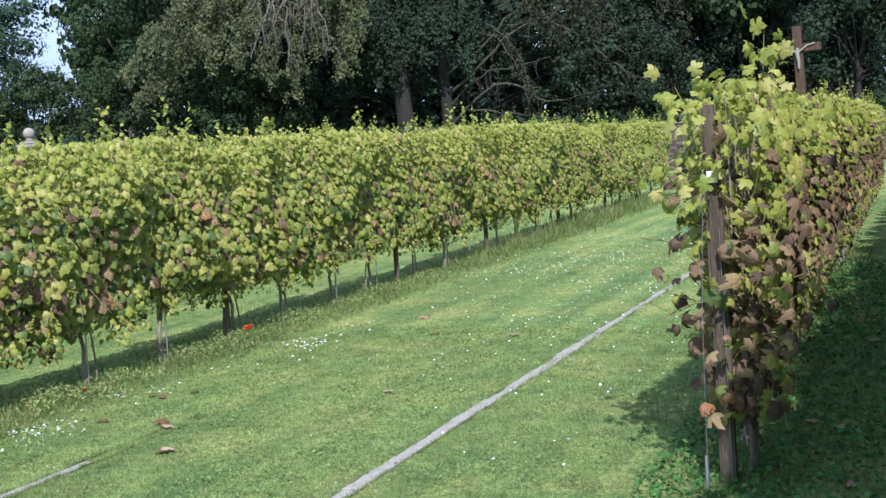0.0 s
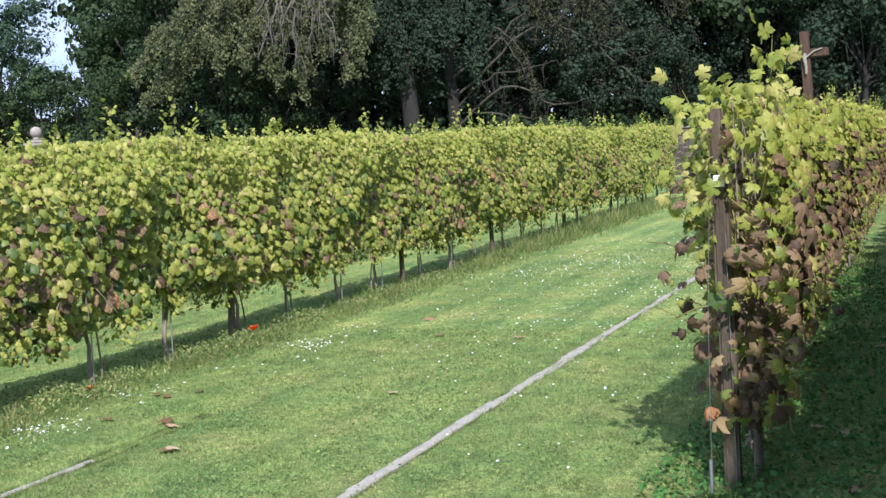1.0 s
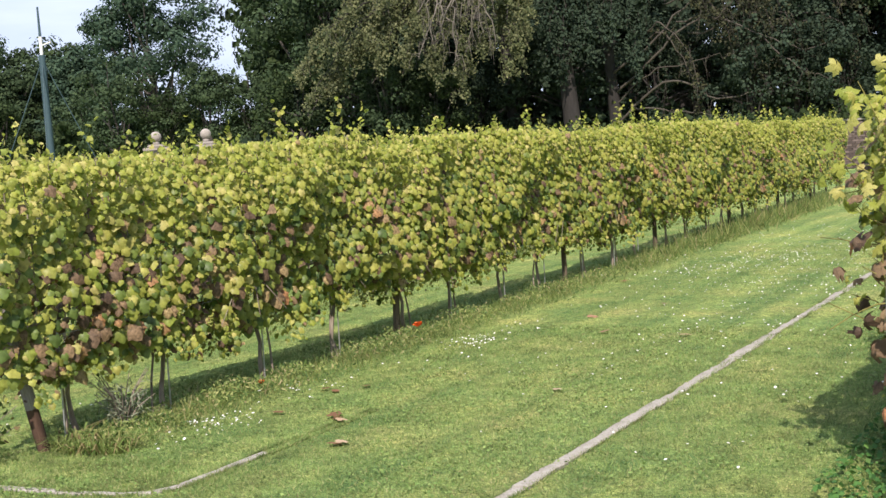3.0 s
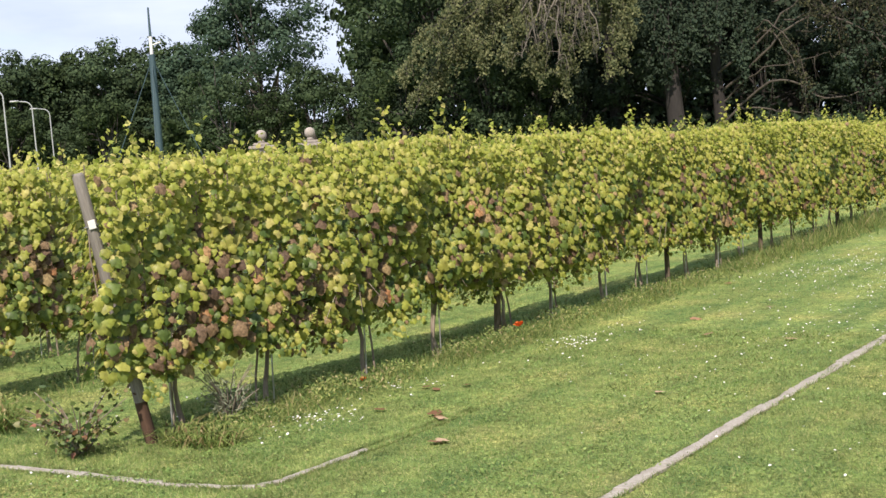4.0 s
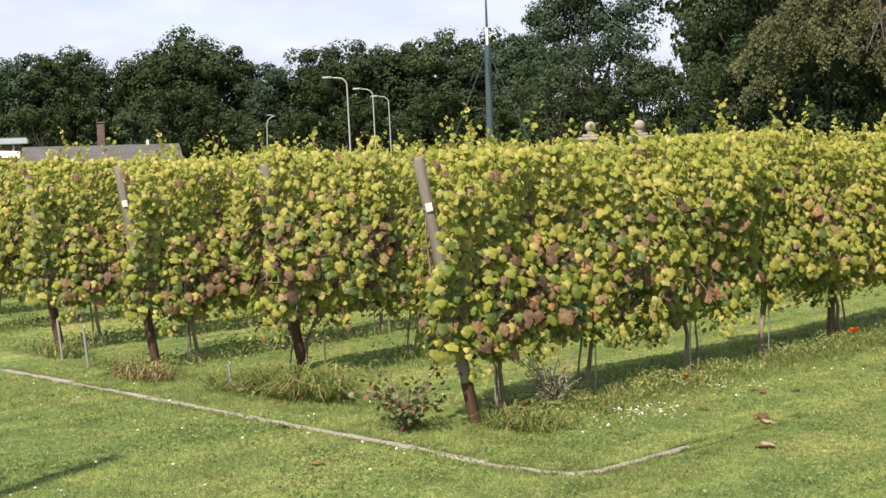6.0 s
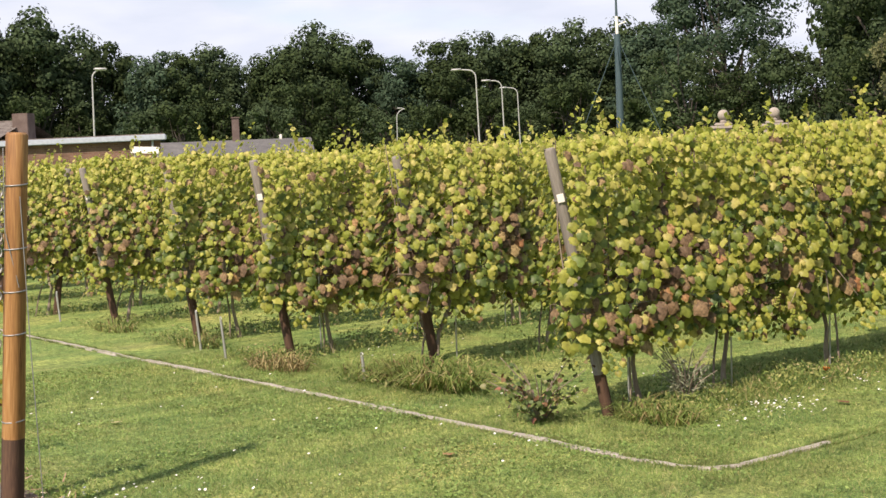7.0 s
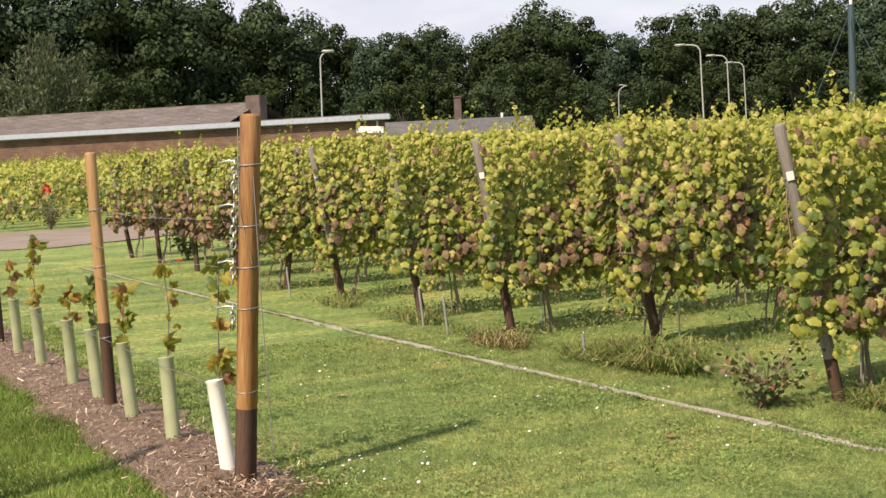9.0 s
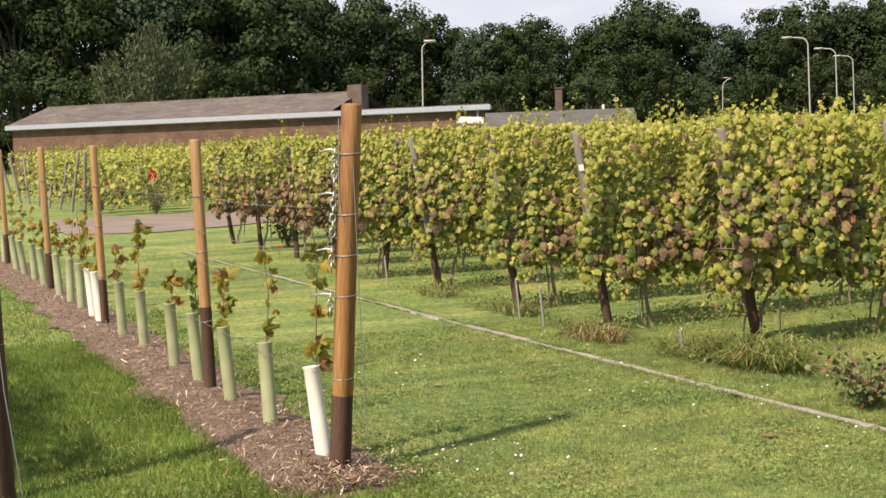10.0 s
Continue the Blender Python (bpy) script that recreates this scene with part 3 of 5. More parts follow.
def post_mesh(h, r, mats, seed, dark=0.0, sides=9):
    """A split or round timber post with an uneven outline; dark: height of the stained foot."""
    rr = random.Random(seed)
    v, f, mi = [], [], []
    zs = sorted(set([-0.05, 0.0, h * 0.25, h * 0.5, h * 0.75, h - 0.012, h] + ([dark, dark + 0.03] if dark else [])))
    off = [rr.uniform(0.88, 1.1) for _ in range(sides)]
    for z in zs:
        rad = r * (0.86 if z == h else 1.0) * (1.06 - 0.08 * z / h)
        for k in range(sides):
            w = 2 * math.pi * k / sides
            q = rad * off[k] * rr.uniform(0.97, 1.03)
            v.append((q * math.cos(w), q * math.sin(w), z))
    bm = bmesh.new()
    bv = [bm.verts.new(p) for p in v]
    for i in range(len(zs) - 1):
        for k in range(sides):
            k2 = (k + 1) % sides
            fc = bm.faces.new((bv[i * sides + k], bv[i * sides + k2], bv[(i + 1) * sides + k2], bv[(i + 1) * sides + k]))
            fc.material_index = 1 if zs[i + 1] <= dark + 0.031 and dark else 0
            fc.smooth = True
    fc = bm.faces.new(bv[-sides:])
    fc.material_index = 2 if len(mats) > 2 else 0
    return bm_mesh("post", bm, mats)


def vine_post(x, y, h, r, lean, label, seed, tag=False, mats=(OLD_WOOD, DARK_WOOD), dark=0.0):
    """lean: degrees about x and y."""
    e = holder("vineyard_post", pose(x, y, 0, lean[0], lean[1], seed * 37 % 360 if not tag else 0), label, "post", "vineyard posts")
    shaft = part("shaft", post_mesh(h, r, list(mats), seed, dark), e)
    if tag:
        bm = bmesh.new()
        box(bm, (-0.02, -r * 1.12 - 0.004, h * 0.82 - 0.025), (0.02, -r * 1.12, h * 0.82 + 0.025), 0.001)
        part("label_card", bm_mesh("label_card", bm, WHITE), shaft, pose(0, 0, 0, 0, 0, 55), "small white card")
    for z in (0.62, 0.95, 1.3):
        if z < h:
            ring = [(1.1 * r * math.cos(a), 1.1 * r * math.sin(a), z) for a in np.linspace(0, 2 * math.pi, 10)]
            part("wire_loop", tubes("wire_loop", [(ring, 0.003)], WIRE, 4), shaft)
    return e


def trellis_wires(x0, x1, y0, y1, zs, label):
    e = holder("trellis_wires", Matrix(), label, "wire", "trellis wires")
    for z in zs:
        n = 8
        path = [(x0 + (x1 - x0) * i / n, y0 + (y1 - y0) * i / n, z - 0.015 * math.sin(math.pi * (i % 2))) for i in range(n + 1)]
        part("wire", tubes("wire", [(path, 0.0022)], WIRE, 4), e)


GREEN_LABEL = "grapevine on wires with lime-green and yellowing leaves"
RUST_LABEL = "grapevine on wires with withered brown and yellow leaves"
DRIFT = -0.02
rr = random.Random(5)


def vine_row(x0, y0, y1, kits, posts, seed, fruit, label, group, first=None, rust=None, rust_to=0.0, step=1.0, tall=1.0, deep=10.0):
    r = random.Random(seed)
    y, i = (first or y0 + 0.75), 0
    while y < y1:
        k = r.choice(rust) if rust and y < y0 + rust_to else DEEP[(i * 3 + seed) % 4] if kits is FAR and y > deep else kits[(i * 3 + seed) % len(kits)]
        grapevine(k, x0 + DRIFT * (y - y0) + r.uniform(-0.04, 0.04), y, r.uniform(-5, 5), RUST_LABEL if k in (rust or []) else label, group, fruit and y < 16, tall * r.uniform(0.97, 1.05))
        y += step * r.uniform(0.94, 1.06)
        i += 1
    for j, py in enumerate(posts):
        vine_post(x0 + DRIFT * (py - y0), py, 1.18 + r.uniform(-0.05, 0.05), 0.028, (r.uniform(-2, 2), r.uniform(-2, 2)), "slim brown weathered post inside the vine row", seed * 20 + j, mats=(END_WOOD, DARK_WOOD))
    trellis_wires(x0, x0 + DRIFT * (y1 - y0), y0, y1, (0.62, 0.95, 1.3), "thin steel wires strung along a vine row")


# the row beside the lawn
vine_row(-5.6, 5.2, 29.2, NEAR, (9.35, 13.15, 16.35, 20.1, 23.4, 26.2, 29.3), 1, True, GREEN_LABEL, "vine row beside the lawn", first=5.38, rust=MID_RUST, rust_to=1.8, tall=1.02)
vine_post(-5.56, 5.2, 1.6, 0.036, (11.5, -3), "leaning weathered end post with a red-brown foot", 11, True, dark=0.22)
# rows behind it
ROW_X = [-7.68, -9.06, -10.64, -12.42, -14.0, -15.75, -17.3, -19.1, -20.7]
LEANS = [(12.5, 3.5), (9.6, 0.5), (8, -0.5), (9, -1), (8, -1.5), (7, -1), (9, 1), (7, -2), (9, 0)]
for k, x in enumerate(ROW_X):
    far = k > 2
    vine_row(x, 5.1, 29.0 if k < 5 else 27.0, FAR, (9.2, 13.1, 17.0) if k < 2 else (), 30 + k, k < 2, GREEN_LABEL, "vine rows of the main block", rust=FAR_RUST if k > 4 else MID_RUST, rust_to=9.0 if k > 4 else 1.7, first=5.68 if k == 0 else 5.32 + 0.05 * (k % 2) if k < 4 else 5.12)
    vine_post(x, 5.52 if k == 0 else 5.14 - 0.03 * k, 1.6, 0.036, LEANS[k], "leaning weathered end post with a dark foot", 40 + k, k < 4, dark=0.5 if k % 2 else 0.42)
# block across the dirt path
fv, ff, fs, at = [], [], [], 0
for k in range(9):
    x, y = -32.2 - 1.65 * k, 4.9 - 0.12 * k
    while y < 22:
        v, f, s = hedge_leaves(6000 + k * 40 + int(y), 210, 0.08, LEAF_LO, low=0.34, big=0.13)
        fv.append(v + (x, y, 0)), ff.append(f + at), fs.append(s)
        at += len(v)
        y += 1.0
    vine_post(x, 4.4 - 0.12 * k, 1.6, 0.04, (11, -4), "leaning grey end post of a far vine row", 80 + k)
tagged(part("far_vines", fast_mesh("far_vines", np.concatenate(fv), np.concatenate(ff), [V_LIME, V_GREEN, V_RUST], np.concatenate(fs))), "rows of far grapevines with yellow-green leaves across the path", "grapevines", kind="stuff")
# the row at the walk's right side
vine_row(-0.95, 5.6, 27.0, NEAR_RUST, (9.8, 12.3, 15.9, 19.5), 90, True, RUST_LABEL, "withered vine row", first=6.35, rust=NEAR_RUST, rust_to=40, tall=1.02)
# hedge out of view, added only to shade the ground beside this row
n = 21000
hp = np.stack([rng.uniform(0.75, 1.6, n), rng.uniform(1.2, 26, n), rng.uniform(0.02, 4.9, n)], 1)
hv, hf = scatter(CARD[0], CARD[1], hp, frames(rng.normal(0, 1, (n, 3)), rng.normal(0, 1, (n, 3))), rng.uniform(0.16, 0.36, n))
tall_hedge = holder("tall_hedge", Matrix(), "tall dark green hedge added out of view to shade the withered vine row", "hedge")
part("foliage", fast_mesh("foliage", hv, hf, [T_MID]), tall_hedge)
for i in range(24):
    part("trunk", tubes("trunk", [([(1.15, 1.8 + i, -0.05), (1.2, 1.85 + i, 1.6), (1.15, 1.8 + i, 3.6)], [0.05, 0.04, 0.015])], TREE_BARK, 6), tall_hedge)


# nearest end vine, its leaves one by one
def end_vine():
    e = holder("end_post", pose(-0.93, 5.58, 0, 0.4, -0.6, 0), "weathered square end post overgrown by a withering vine", "post", "vineyard posts")
    bm = bmesh.new()
    box(bm, (-0.034, -0.036, -0.05), (0.034, 0.036, 1.63), 0.012)
    bmesh.ops.subdivide_edges(bm, edges=[x for x in bm.edges if abs(x.verts[0].co.z - x.verts[1].co.z) > 0.5], cuts=8)
    for v in bm.verts:
        v.co.x += 0.006 * noise.noise((v.co.z * 4, v.co.y * 20, 1)) + 0.004 * math.sin(v.co.z * 3)
        v.co.y += 0.006 * noise.noise((v.co.z * 4, v.co.x * 20, 5))
    part("shaft", bm_mesh("shaft", bm, END_WOOD), e)
    part("anchor_wire", tubes("anchor_wire", [([(-0.036, -0.045, 1.35), (-0.06, -0.1, 0.75), (-0.055, -0.22, 0.0)], 0.0011)], WIRE, 5), e)
    part("anchor_wire", tubes("anchor_wire", [([(0.02, -0.043, 1.1), (0.022, -0.05, 0.5), (0.025, -0.06, 0.02)], 0.002)], WIRE, 5), e)
    part("anchor_rod", tubes("anchor_rod", [([(-0.055, -0.22, -0.02), (-0.058, -0.2, 0.16)], 0.008)], WIRE, 7), e)
    bm = bmesh.new()
    box(bm, (-0.02, -0.047, 1.3), (0.025, -0.041, 1.35), 0.001)
    part("label_card", bm_mesh("label_card", bm, WHITE), e)
    r = random.Random(77)
    vine = holder("grapevine", pose(-0.9, 5.72, 0), "withering grapevine with curled brown leaves and yellow shoots", "grapevine", "withered vine row")
    part("trunk", tubes("trunk", [([(0.05, 0.06, -0.02), (0.06, 0.02, 0.3), (0.03, 0, 0.6), (0, 0, 0.9)], [0.022, 0.02, 0.018, 0.015])], BARK, 7), vine)
    bars = []
    for i in range(40):
        a = r.uniform(-0.22, 0.22)
        z0 = r.uniform(0.4, 1.2)
        path = [Vector((a * 0.3, r.uniform(-0.1, 0.3), z0))]
        d = Vector((r.uniform(-0.5, 0.5), r.uniform(-0.3, 0.3), r.uniform(0.0, 1.0))).normalized()
        for s in range(4):
            path.append(path[-1] + d * 0.11)
            d = (d + Vector((r.uniform(-0.4, 0.4), r.uniform(-0.3, 0.3), r.uniform(-0.4, 0.4)))).normalized()
        bars.append((path, [0.0045, 0.004, 0.0035, 0.003, 0.002]))
    bars.append(([(0, -0.05, 0.9), (-0.05, -0.05, 1.3), (-0.14, 0.0, 1.55), (-0.22, 0.0, 1.72)], [0.004, 0.004, 0.003, 0.002]))
    bars.append(([(0.05, 0.0, 1.2), (0.12, 0.0, 1.5), (0.16, 0.02, 1.75), (0.17, 0.02, 1.93)], [0.005, 0.004, 0.003, 0.002]))
    bars.append(([(-0.02, -0.05, 1.05), (-0.15, -0.08, 1.18), (-0.28, -0.1, 1.38)], [0.004, 0.003, 0.002]))
    bars.append(([(-0.02, -0.05, 0.55), (-0.2, -0.08, 0.7), (-0.36, -0.1, 0.78)], [0.004, 0.003, 0.002]))
    green_cane = grain_mat("green_cane", ((0.3, (0.14, 0.13, 0.04)), (0.7, (0.3, 0.27, 0.08))), 12, 60)
    for bar in bars:
        part("cane", tubes("cane", [bar], green_cane, 5), vine)
    kinds = {}
    for key, shape, m in (("lime", 0.35, V_LIME), ("green", 0.35, V_GREEN), ("rust", 1.1, V_RUST), ("flat_rust", 0.5, V_RUST)):
        kinds[key] = [fast_mesh("leaf", *veined_leaf(shape * (0.5 + 0.4 * i), i + 3), [tinted(m, i)]) for i in range(4)]

    def leaf(p, size, key, out):
        nrm = Vector((out + r.uniform(-0.9, 0.9), -0.6 + r.uniform(-0.7, 0.7), r.uniform(-0.3, 1.0))).normalized()
        tip = Vector((r.uniform(-0.6, 0.6), r.uniform(-0.5, 0.1), -1 if key != "lime" else r.uniform(-1, 0.3)))
        side = tip.cross(nrm).normalized()
        m = Matrix((side, nrm.cross(side), nrm)).transposed().to_4x4()
        part("leaf", r.choice(kinds[key]), vine, Matrix.Translation(p) @ m @ Matrix.Scale(size, 4))

    for i in range(300):
        z = r.uniform(0.3, 1.6)
        wide = 0.2 if z > 0.55 else 0.12
        x = r.gauss(0.06, wide * 0.75)
        x = x if z > 0.6 else max(-0.12, min(0.2, x))
        y = r.choice((r.uniform(-0.3, -0.1), r.uniform(-0.25, 0.45)))
        q = r.random()
        if z > 1.25:
            key = "lime" if q < 0.72 else "green" if q < 0.85 else "flat_rust"
        elif z > 0.8:
            key = "lime" if q < 0.42 else "green" if q < 0.55 else "flat_rust" if q < 0.75 else "rust"
        else:
            key = "rust" if q < 0.42 else "flat_rust" if q < 0.75 else "lime" if q < 0.9 else "green"
        leaf(Vector((x, y, z)), r.uniform(0.05, 0.095) if key == "rust" else r.uniform(0.04, 0.085), key, 1 if x > 0 else -0.6)
    for c, n, spread in (((-0.22, 0, 1.68), 9, 0.05), ((0.16, 0.02, 1.85), 14, 0.06), ((0.14, 0, 1.66), 10, 0.07), ((-0.3, -0.1, 1.4), 5, 0.05), ((-0.05, -0.05, 1.75), 6, 0.04), ((-0.2, -0.05, 1.25), 5, 0.05)):
        for i in range(n):
            leaf(Vector(c) + Vector((r.gauss(0, spread), r.gauss(0, spread), r.gauss(0, spread * 1.2))), r.uniform(0.05, 0.085), "lime", 0)
    for c in ((-0.2, -0.1, 1.08), (-0.17, -0.1, 0.95), (-0.12, -0.12, 0.72), (-0.2, -0.05, 0.6), (-0.1, -0.1, 0.5), (0.02, -0.12, 0.52), (-0.08, -0.08, 0.42), (0.06, -0.1, 0.38)):
        leaf(Vector(c), r.uniform(0.085, 0.11), "rust" if c[2] < 0.8 else "flat_rust", -0.3)


def tinted(m, i):
    """The same leaf material with the tint taken from the object's own random number."""
    c = m.copy()
    c.name = m.name + "_single"
    n, l = c.node_tree.nodes, c.node_tree.links
    info = n.new("ShaderNodeObjectInfo")
    for x in n:
        if x.bl_idname == "ShaderNodeValToRGB":
            l.new(info.outputs["Random"], x.inputs["Fac"])
    return c


end_vine()


# ---- the young row ----
def young_y(x):
    return 1.8 + (x + 5.86) * 0.037


def round_post(x, y, h, r, lean, label, seed, dark, ties, wood=NEW_WOOD):
    e = holder("round_post", pose(x, y, 0, lean[0], lean[1], 0), label, "post", "posts of the young row")
    part("shaft", post_mesh(h, r, [wood, DARK_WOOD, END_GRAIN], seed, dark, 18), e)
    for z in ties:
        ring = [(1.06 * r * math.cos(a), 1.06 * r * math.sin(a), z + 0.006 * math.sin(a)) for a in np.linspace(0, 2 * math.pi, 14)]
        part("wire_tie", tubes("wire_tie", [(ring, 0.0035), ([(-r, -0.02, z), (-r - 0.04, -0.015, z + 0.01), (-r - 0.09, 0, z)], 0.005)], WIRE, 5), e, label="twisted galvanised wire")
    return e


ROUND = "new round orange-brown timber post with a dark-stained foot"
w1 = round_post(-5.855, 1.79, 1.73, 0.046, (-3.6, 2.2), ROUND, 501, 0.34, (0.45, 0.84, 1.03, 1.22, 1.5))
for z0, links in ((1.04, 3), (0.83, 3), (1.3, 6), (1.5, 5)):
    for i in range(links):
        ca, cs = (0.29, 0.96) if i % 2 else (0.96, -0.29)
        ring = [(-0.022 + 0.013 * ca * math.cos(a), -0.066 + 0.013 * cs * math.cos(a), z0 - 0.034 * i + 0.022 * math.sin(a)) for a in np.linspace(0, 2 * math.pi, 9)]
        part("chain_link", tubes("chain_link", [(ring, 0.0045)], STEEL, 5), w1, label="galvanised chain link")
    part("hook", tubes("hook", [([(-0.02, -0.055, z0 + 0.01), (-0.035, -0.09, z0 + 0.015), (-0.08, -0.12, z0), (-0.13, -0.1, z0)], 0.005)], STEEL, 5), w1, label="galvanised wire hook")
part("stay_wire", tubes("stay_wire", [([(0.05, 0.0, 1.45), (0.12, 0.03, 0.8), (0.2, 0.08, 0.0)], 0.0025)], WIRE, 4), w1)
part("stay_wire", tubes("stay_wire", [([(-0.03, -0.05, 1.66), (0.02, -0.055, 1.3), (0.052, 0, 1.05)], 0.0025)], WIRE, 4), w1)
for i, (x, h, dark) in enumerate(((-8.15, 1.6, 0.52), (-11.71, 1.6, 0.4), (-14.95, 1.62, 0.42), (-18.96, 1.62, 0.42), (-22.6, 1.6, 0.4))):
    round_post(x, young_y(x) - 0.02, h, 0.033, (0.8, -0.5), "slim new round tan timber post with a dark-stained foot", 510 + i, dark, (0.46, 0.9, 1.25), PALE_WOOD)
round_post(-6.17, 0.3, 1.65, 0.05, (0.5, -0.5), "dark-stained round timber post at a row's end", 530, 1.2, (0.7, 1.1))
# vines kept out of view, added to throw shade on the long grass
for i, x in enumerate((-6.75, -7.75, -8.75, -9.75)):
    grapevine(FAR[i], x, -0.12 - 0.06 * i, 90, GREEN_LABEL, "vine row behind the walk", False, 0.7)
tie = holder("trellis_wires", Matrix(), "thin steel wires strung between round posts", "wire", "trellis wires")
for z in (0.46, 0.84, 1.03, 1.25):
    part("wire", tubes("wire", [([(x, young_y(x) - 0.06, z - (0.02 if i % 2 else 0)) for i, x in enumerate((-5.9, -7.0, -8.15, -9.9, -11.7, -13.3, -14.95, -18.9, -22.6))], 0.0014)], WIRE, 4), tie)
part("wire", tubes("wire", [([(-6.12, 0.3, 1.1), (-6.1, 0.33, 0.5), (-6.05, 0.38, 0)], 0.004)], WIRE, 4), tie)


def tube_mesh(mat, h, r):
    bm = bmesh.new()
    n = 14
    rings = []
    for rad, z in ((r, 0), (r * 0.99, h * 0.5), (r, h), (r * 1.06, h + 0.004), (r * 1.04, h + 0.01), (r * 0.9, h + 0.006), (r * 0.88, h - 0.2)):
        rings.append([bm.verts.new((rad * math.cos(2 * math.pi * k / n), rad * math.sin(2 * math.pi * k / n), z)) for k in range(n)])
    for a, b in zip(rings, rings[1:]):
        for k in range(n):
            bm.faces.new((a[k], a[(k + 1) % n], b[(k + 1) % n], b[k]))
    return bm_mesh("guard", bm, mat, True)


GUARDS = (tube_mesh(TUBE_GREEN, 0.48, 0.04), tube_mesh(TUBE_WHITE, 0.48, 0.04))
SAP_LEAF = [fast_mesh("leaf", *veined_leaf(s, 5), [tinted(SAP, 0)]) for s in (0.4, 0.8, 1.3)]
SAP_GREEN = [fast_mesh("leaf", LEAF_HI[0] * (0.8, 1.1, s), LEAF_HI[1], [tinted(V_GREEN, 0)]) for s in (0.7, 1.3)]
r = random.Random(42)
YOUNG = [(-6.03, 1), (-6.9, 0), (-7.68, 0), (-8.44, 0), (-9.11, 0), (-10.1, 0), (-10.94, 0), (-11.95, 1), (-12.3, 1), (-12.95, 0), (-13.6, 0), (-14.3, 0), (-15.4, 0), (-16.2, 0), (-17.1, 0), (-18.0, 0), (-19.4, 0), (-20.3, 0), (-21.2, 0)]
for i, (x, white) in enumerate(YOUNG):
    e = holder("young_vine", pose(x, young_y(x) - 0.02, 0.02), ("young vine with sparse yellowed leaves in a white tube" if white else "young vine with sparse yellowed leaves in a sage-green tube"), "young vine", "young vines in guard tubes")
    lean = (r.uniform(-4, 3), r.uniform(-8, -1)) if i != 1 else (-2, -10)
    part("guard", GUARDS[white], e, pose(0, 0, -0.03, lean[0], lean[1], r.uniform(0, 90)), "white plastic tube" if white else "sage-green plastic tube")
    t = Vector((math.sin(radians(lean[1])) * 0.47, -math.sin(radians(lean[0])) * 0.47, 0.44))
    hgt = r.uniform(0.3, 0.55) if i else 0.62
    stem = [t * 0.3, t, t + Vector((r.uniform(-0.03, 0.03), r.uniform(-0.03, 0.03), hgt * 0.5)), t + Vector((r.uniform(-0.06, 0.06), r.uniform(-0.04, 0.04), hgt))]
    st = part("stem", tubes("stem", [(stem, [0.006, 0.005, 0.004, 0.002])], BARK, 5), e)
    for k in range(r.randint(12, 18) if i not in (0, 3) else 26):
        q = r.random()
        at = stem[1].lerp(stem[2], q * 2) if q < 0.5 else stem[2].lerp(stem[3], q * 2 - 1)
        p = at + Vector((r.gauss(0, 0.018), r.gauss(0, 0.018), 0))
        m = Euler((r.uniform(0.6, 2.0), r.uniform(-0.6, 0.6), r.uniform(0, 6.3))).to_matrix().to_4x4()
        part("leaf", r.choice(SAP_GREEN if i == 3 or r.random() < 0.15 else SAP_LEAF), st, Matrix.Translation(p) @ m @ Matrix.Scale(r.uniform(0.045, 0.085), 4))

# mulch strip: a low uneven bank with chips on it
MX = np.linspace(-24, -5.45, 130)
MYS = np.linspace(-0.38, 0.24, 9)
mv = []
for x in MX:
    for s in MYS:
        wob = 0.13 * noise.noise((x * 1.6, s * 0.2, 4.0)) + 0.05 * noise.noise((x * 6, s, 1.0))
        edge = (s + 0.06) / 0.36
        mv.append((x, young_y(x) + s + wob, max(-0.03, 0.06 * (1 - edge ** 2) + 0.02 * noise.noise((x * 5, s * 9, 2.0))) * min(1.0, (-5.4 - x) / 0.6) - 0.015))
mf = [(i * 9 + j, (i + 1) * 9 + j, (i + 1) * 9 + j + 1, i * 9 + j + 1) for i in range(129) for j in range(8)]
tagged(part("mulch_strip", fast_mesh("mulch_strip", np.array(mv), np.array(mf), [MULCH], smooth=True)), "strip of brown wood mulch along the young vines", "mulch", kind="structure")
n = 14000
cx = -5.5 - 16 * rng.uniform(0, 1, n) ** 1.6
cp = np.stack([cx, young_y(cx) + rng.normal(-0.06, 0.17, n), rng.uniform(0.01, 0.065, n)], 1)
CHIPS = (np.array([(-0.5, -0.08, 0), (0.5, -0.06, 0.05), (0.5, 0.08, 0), (-0.5, 0.06, 0.06)]), np.array([(0, 1, 2, 3)]))
v, f = scatter(*CHIPS, cp, frames(rng.normal(0, 0.5, (n, 3)) + (0, 0, 1), rng.normal(0, 1, (n, 3))), rng.uniform(0.012, 0.055, n) * rng.uniform(0.5, 1, n))
tagged(part("wood_chips", fast_mesh("wood_chips", v, f, [CHIP])), "scattered brown wood chips and straw on the mulch", "wood chips", kind="stuff")


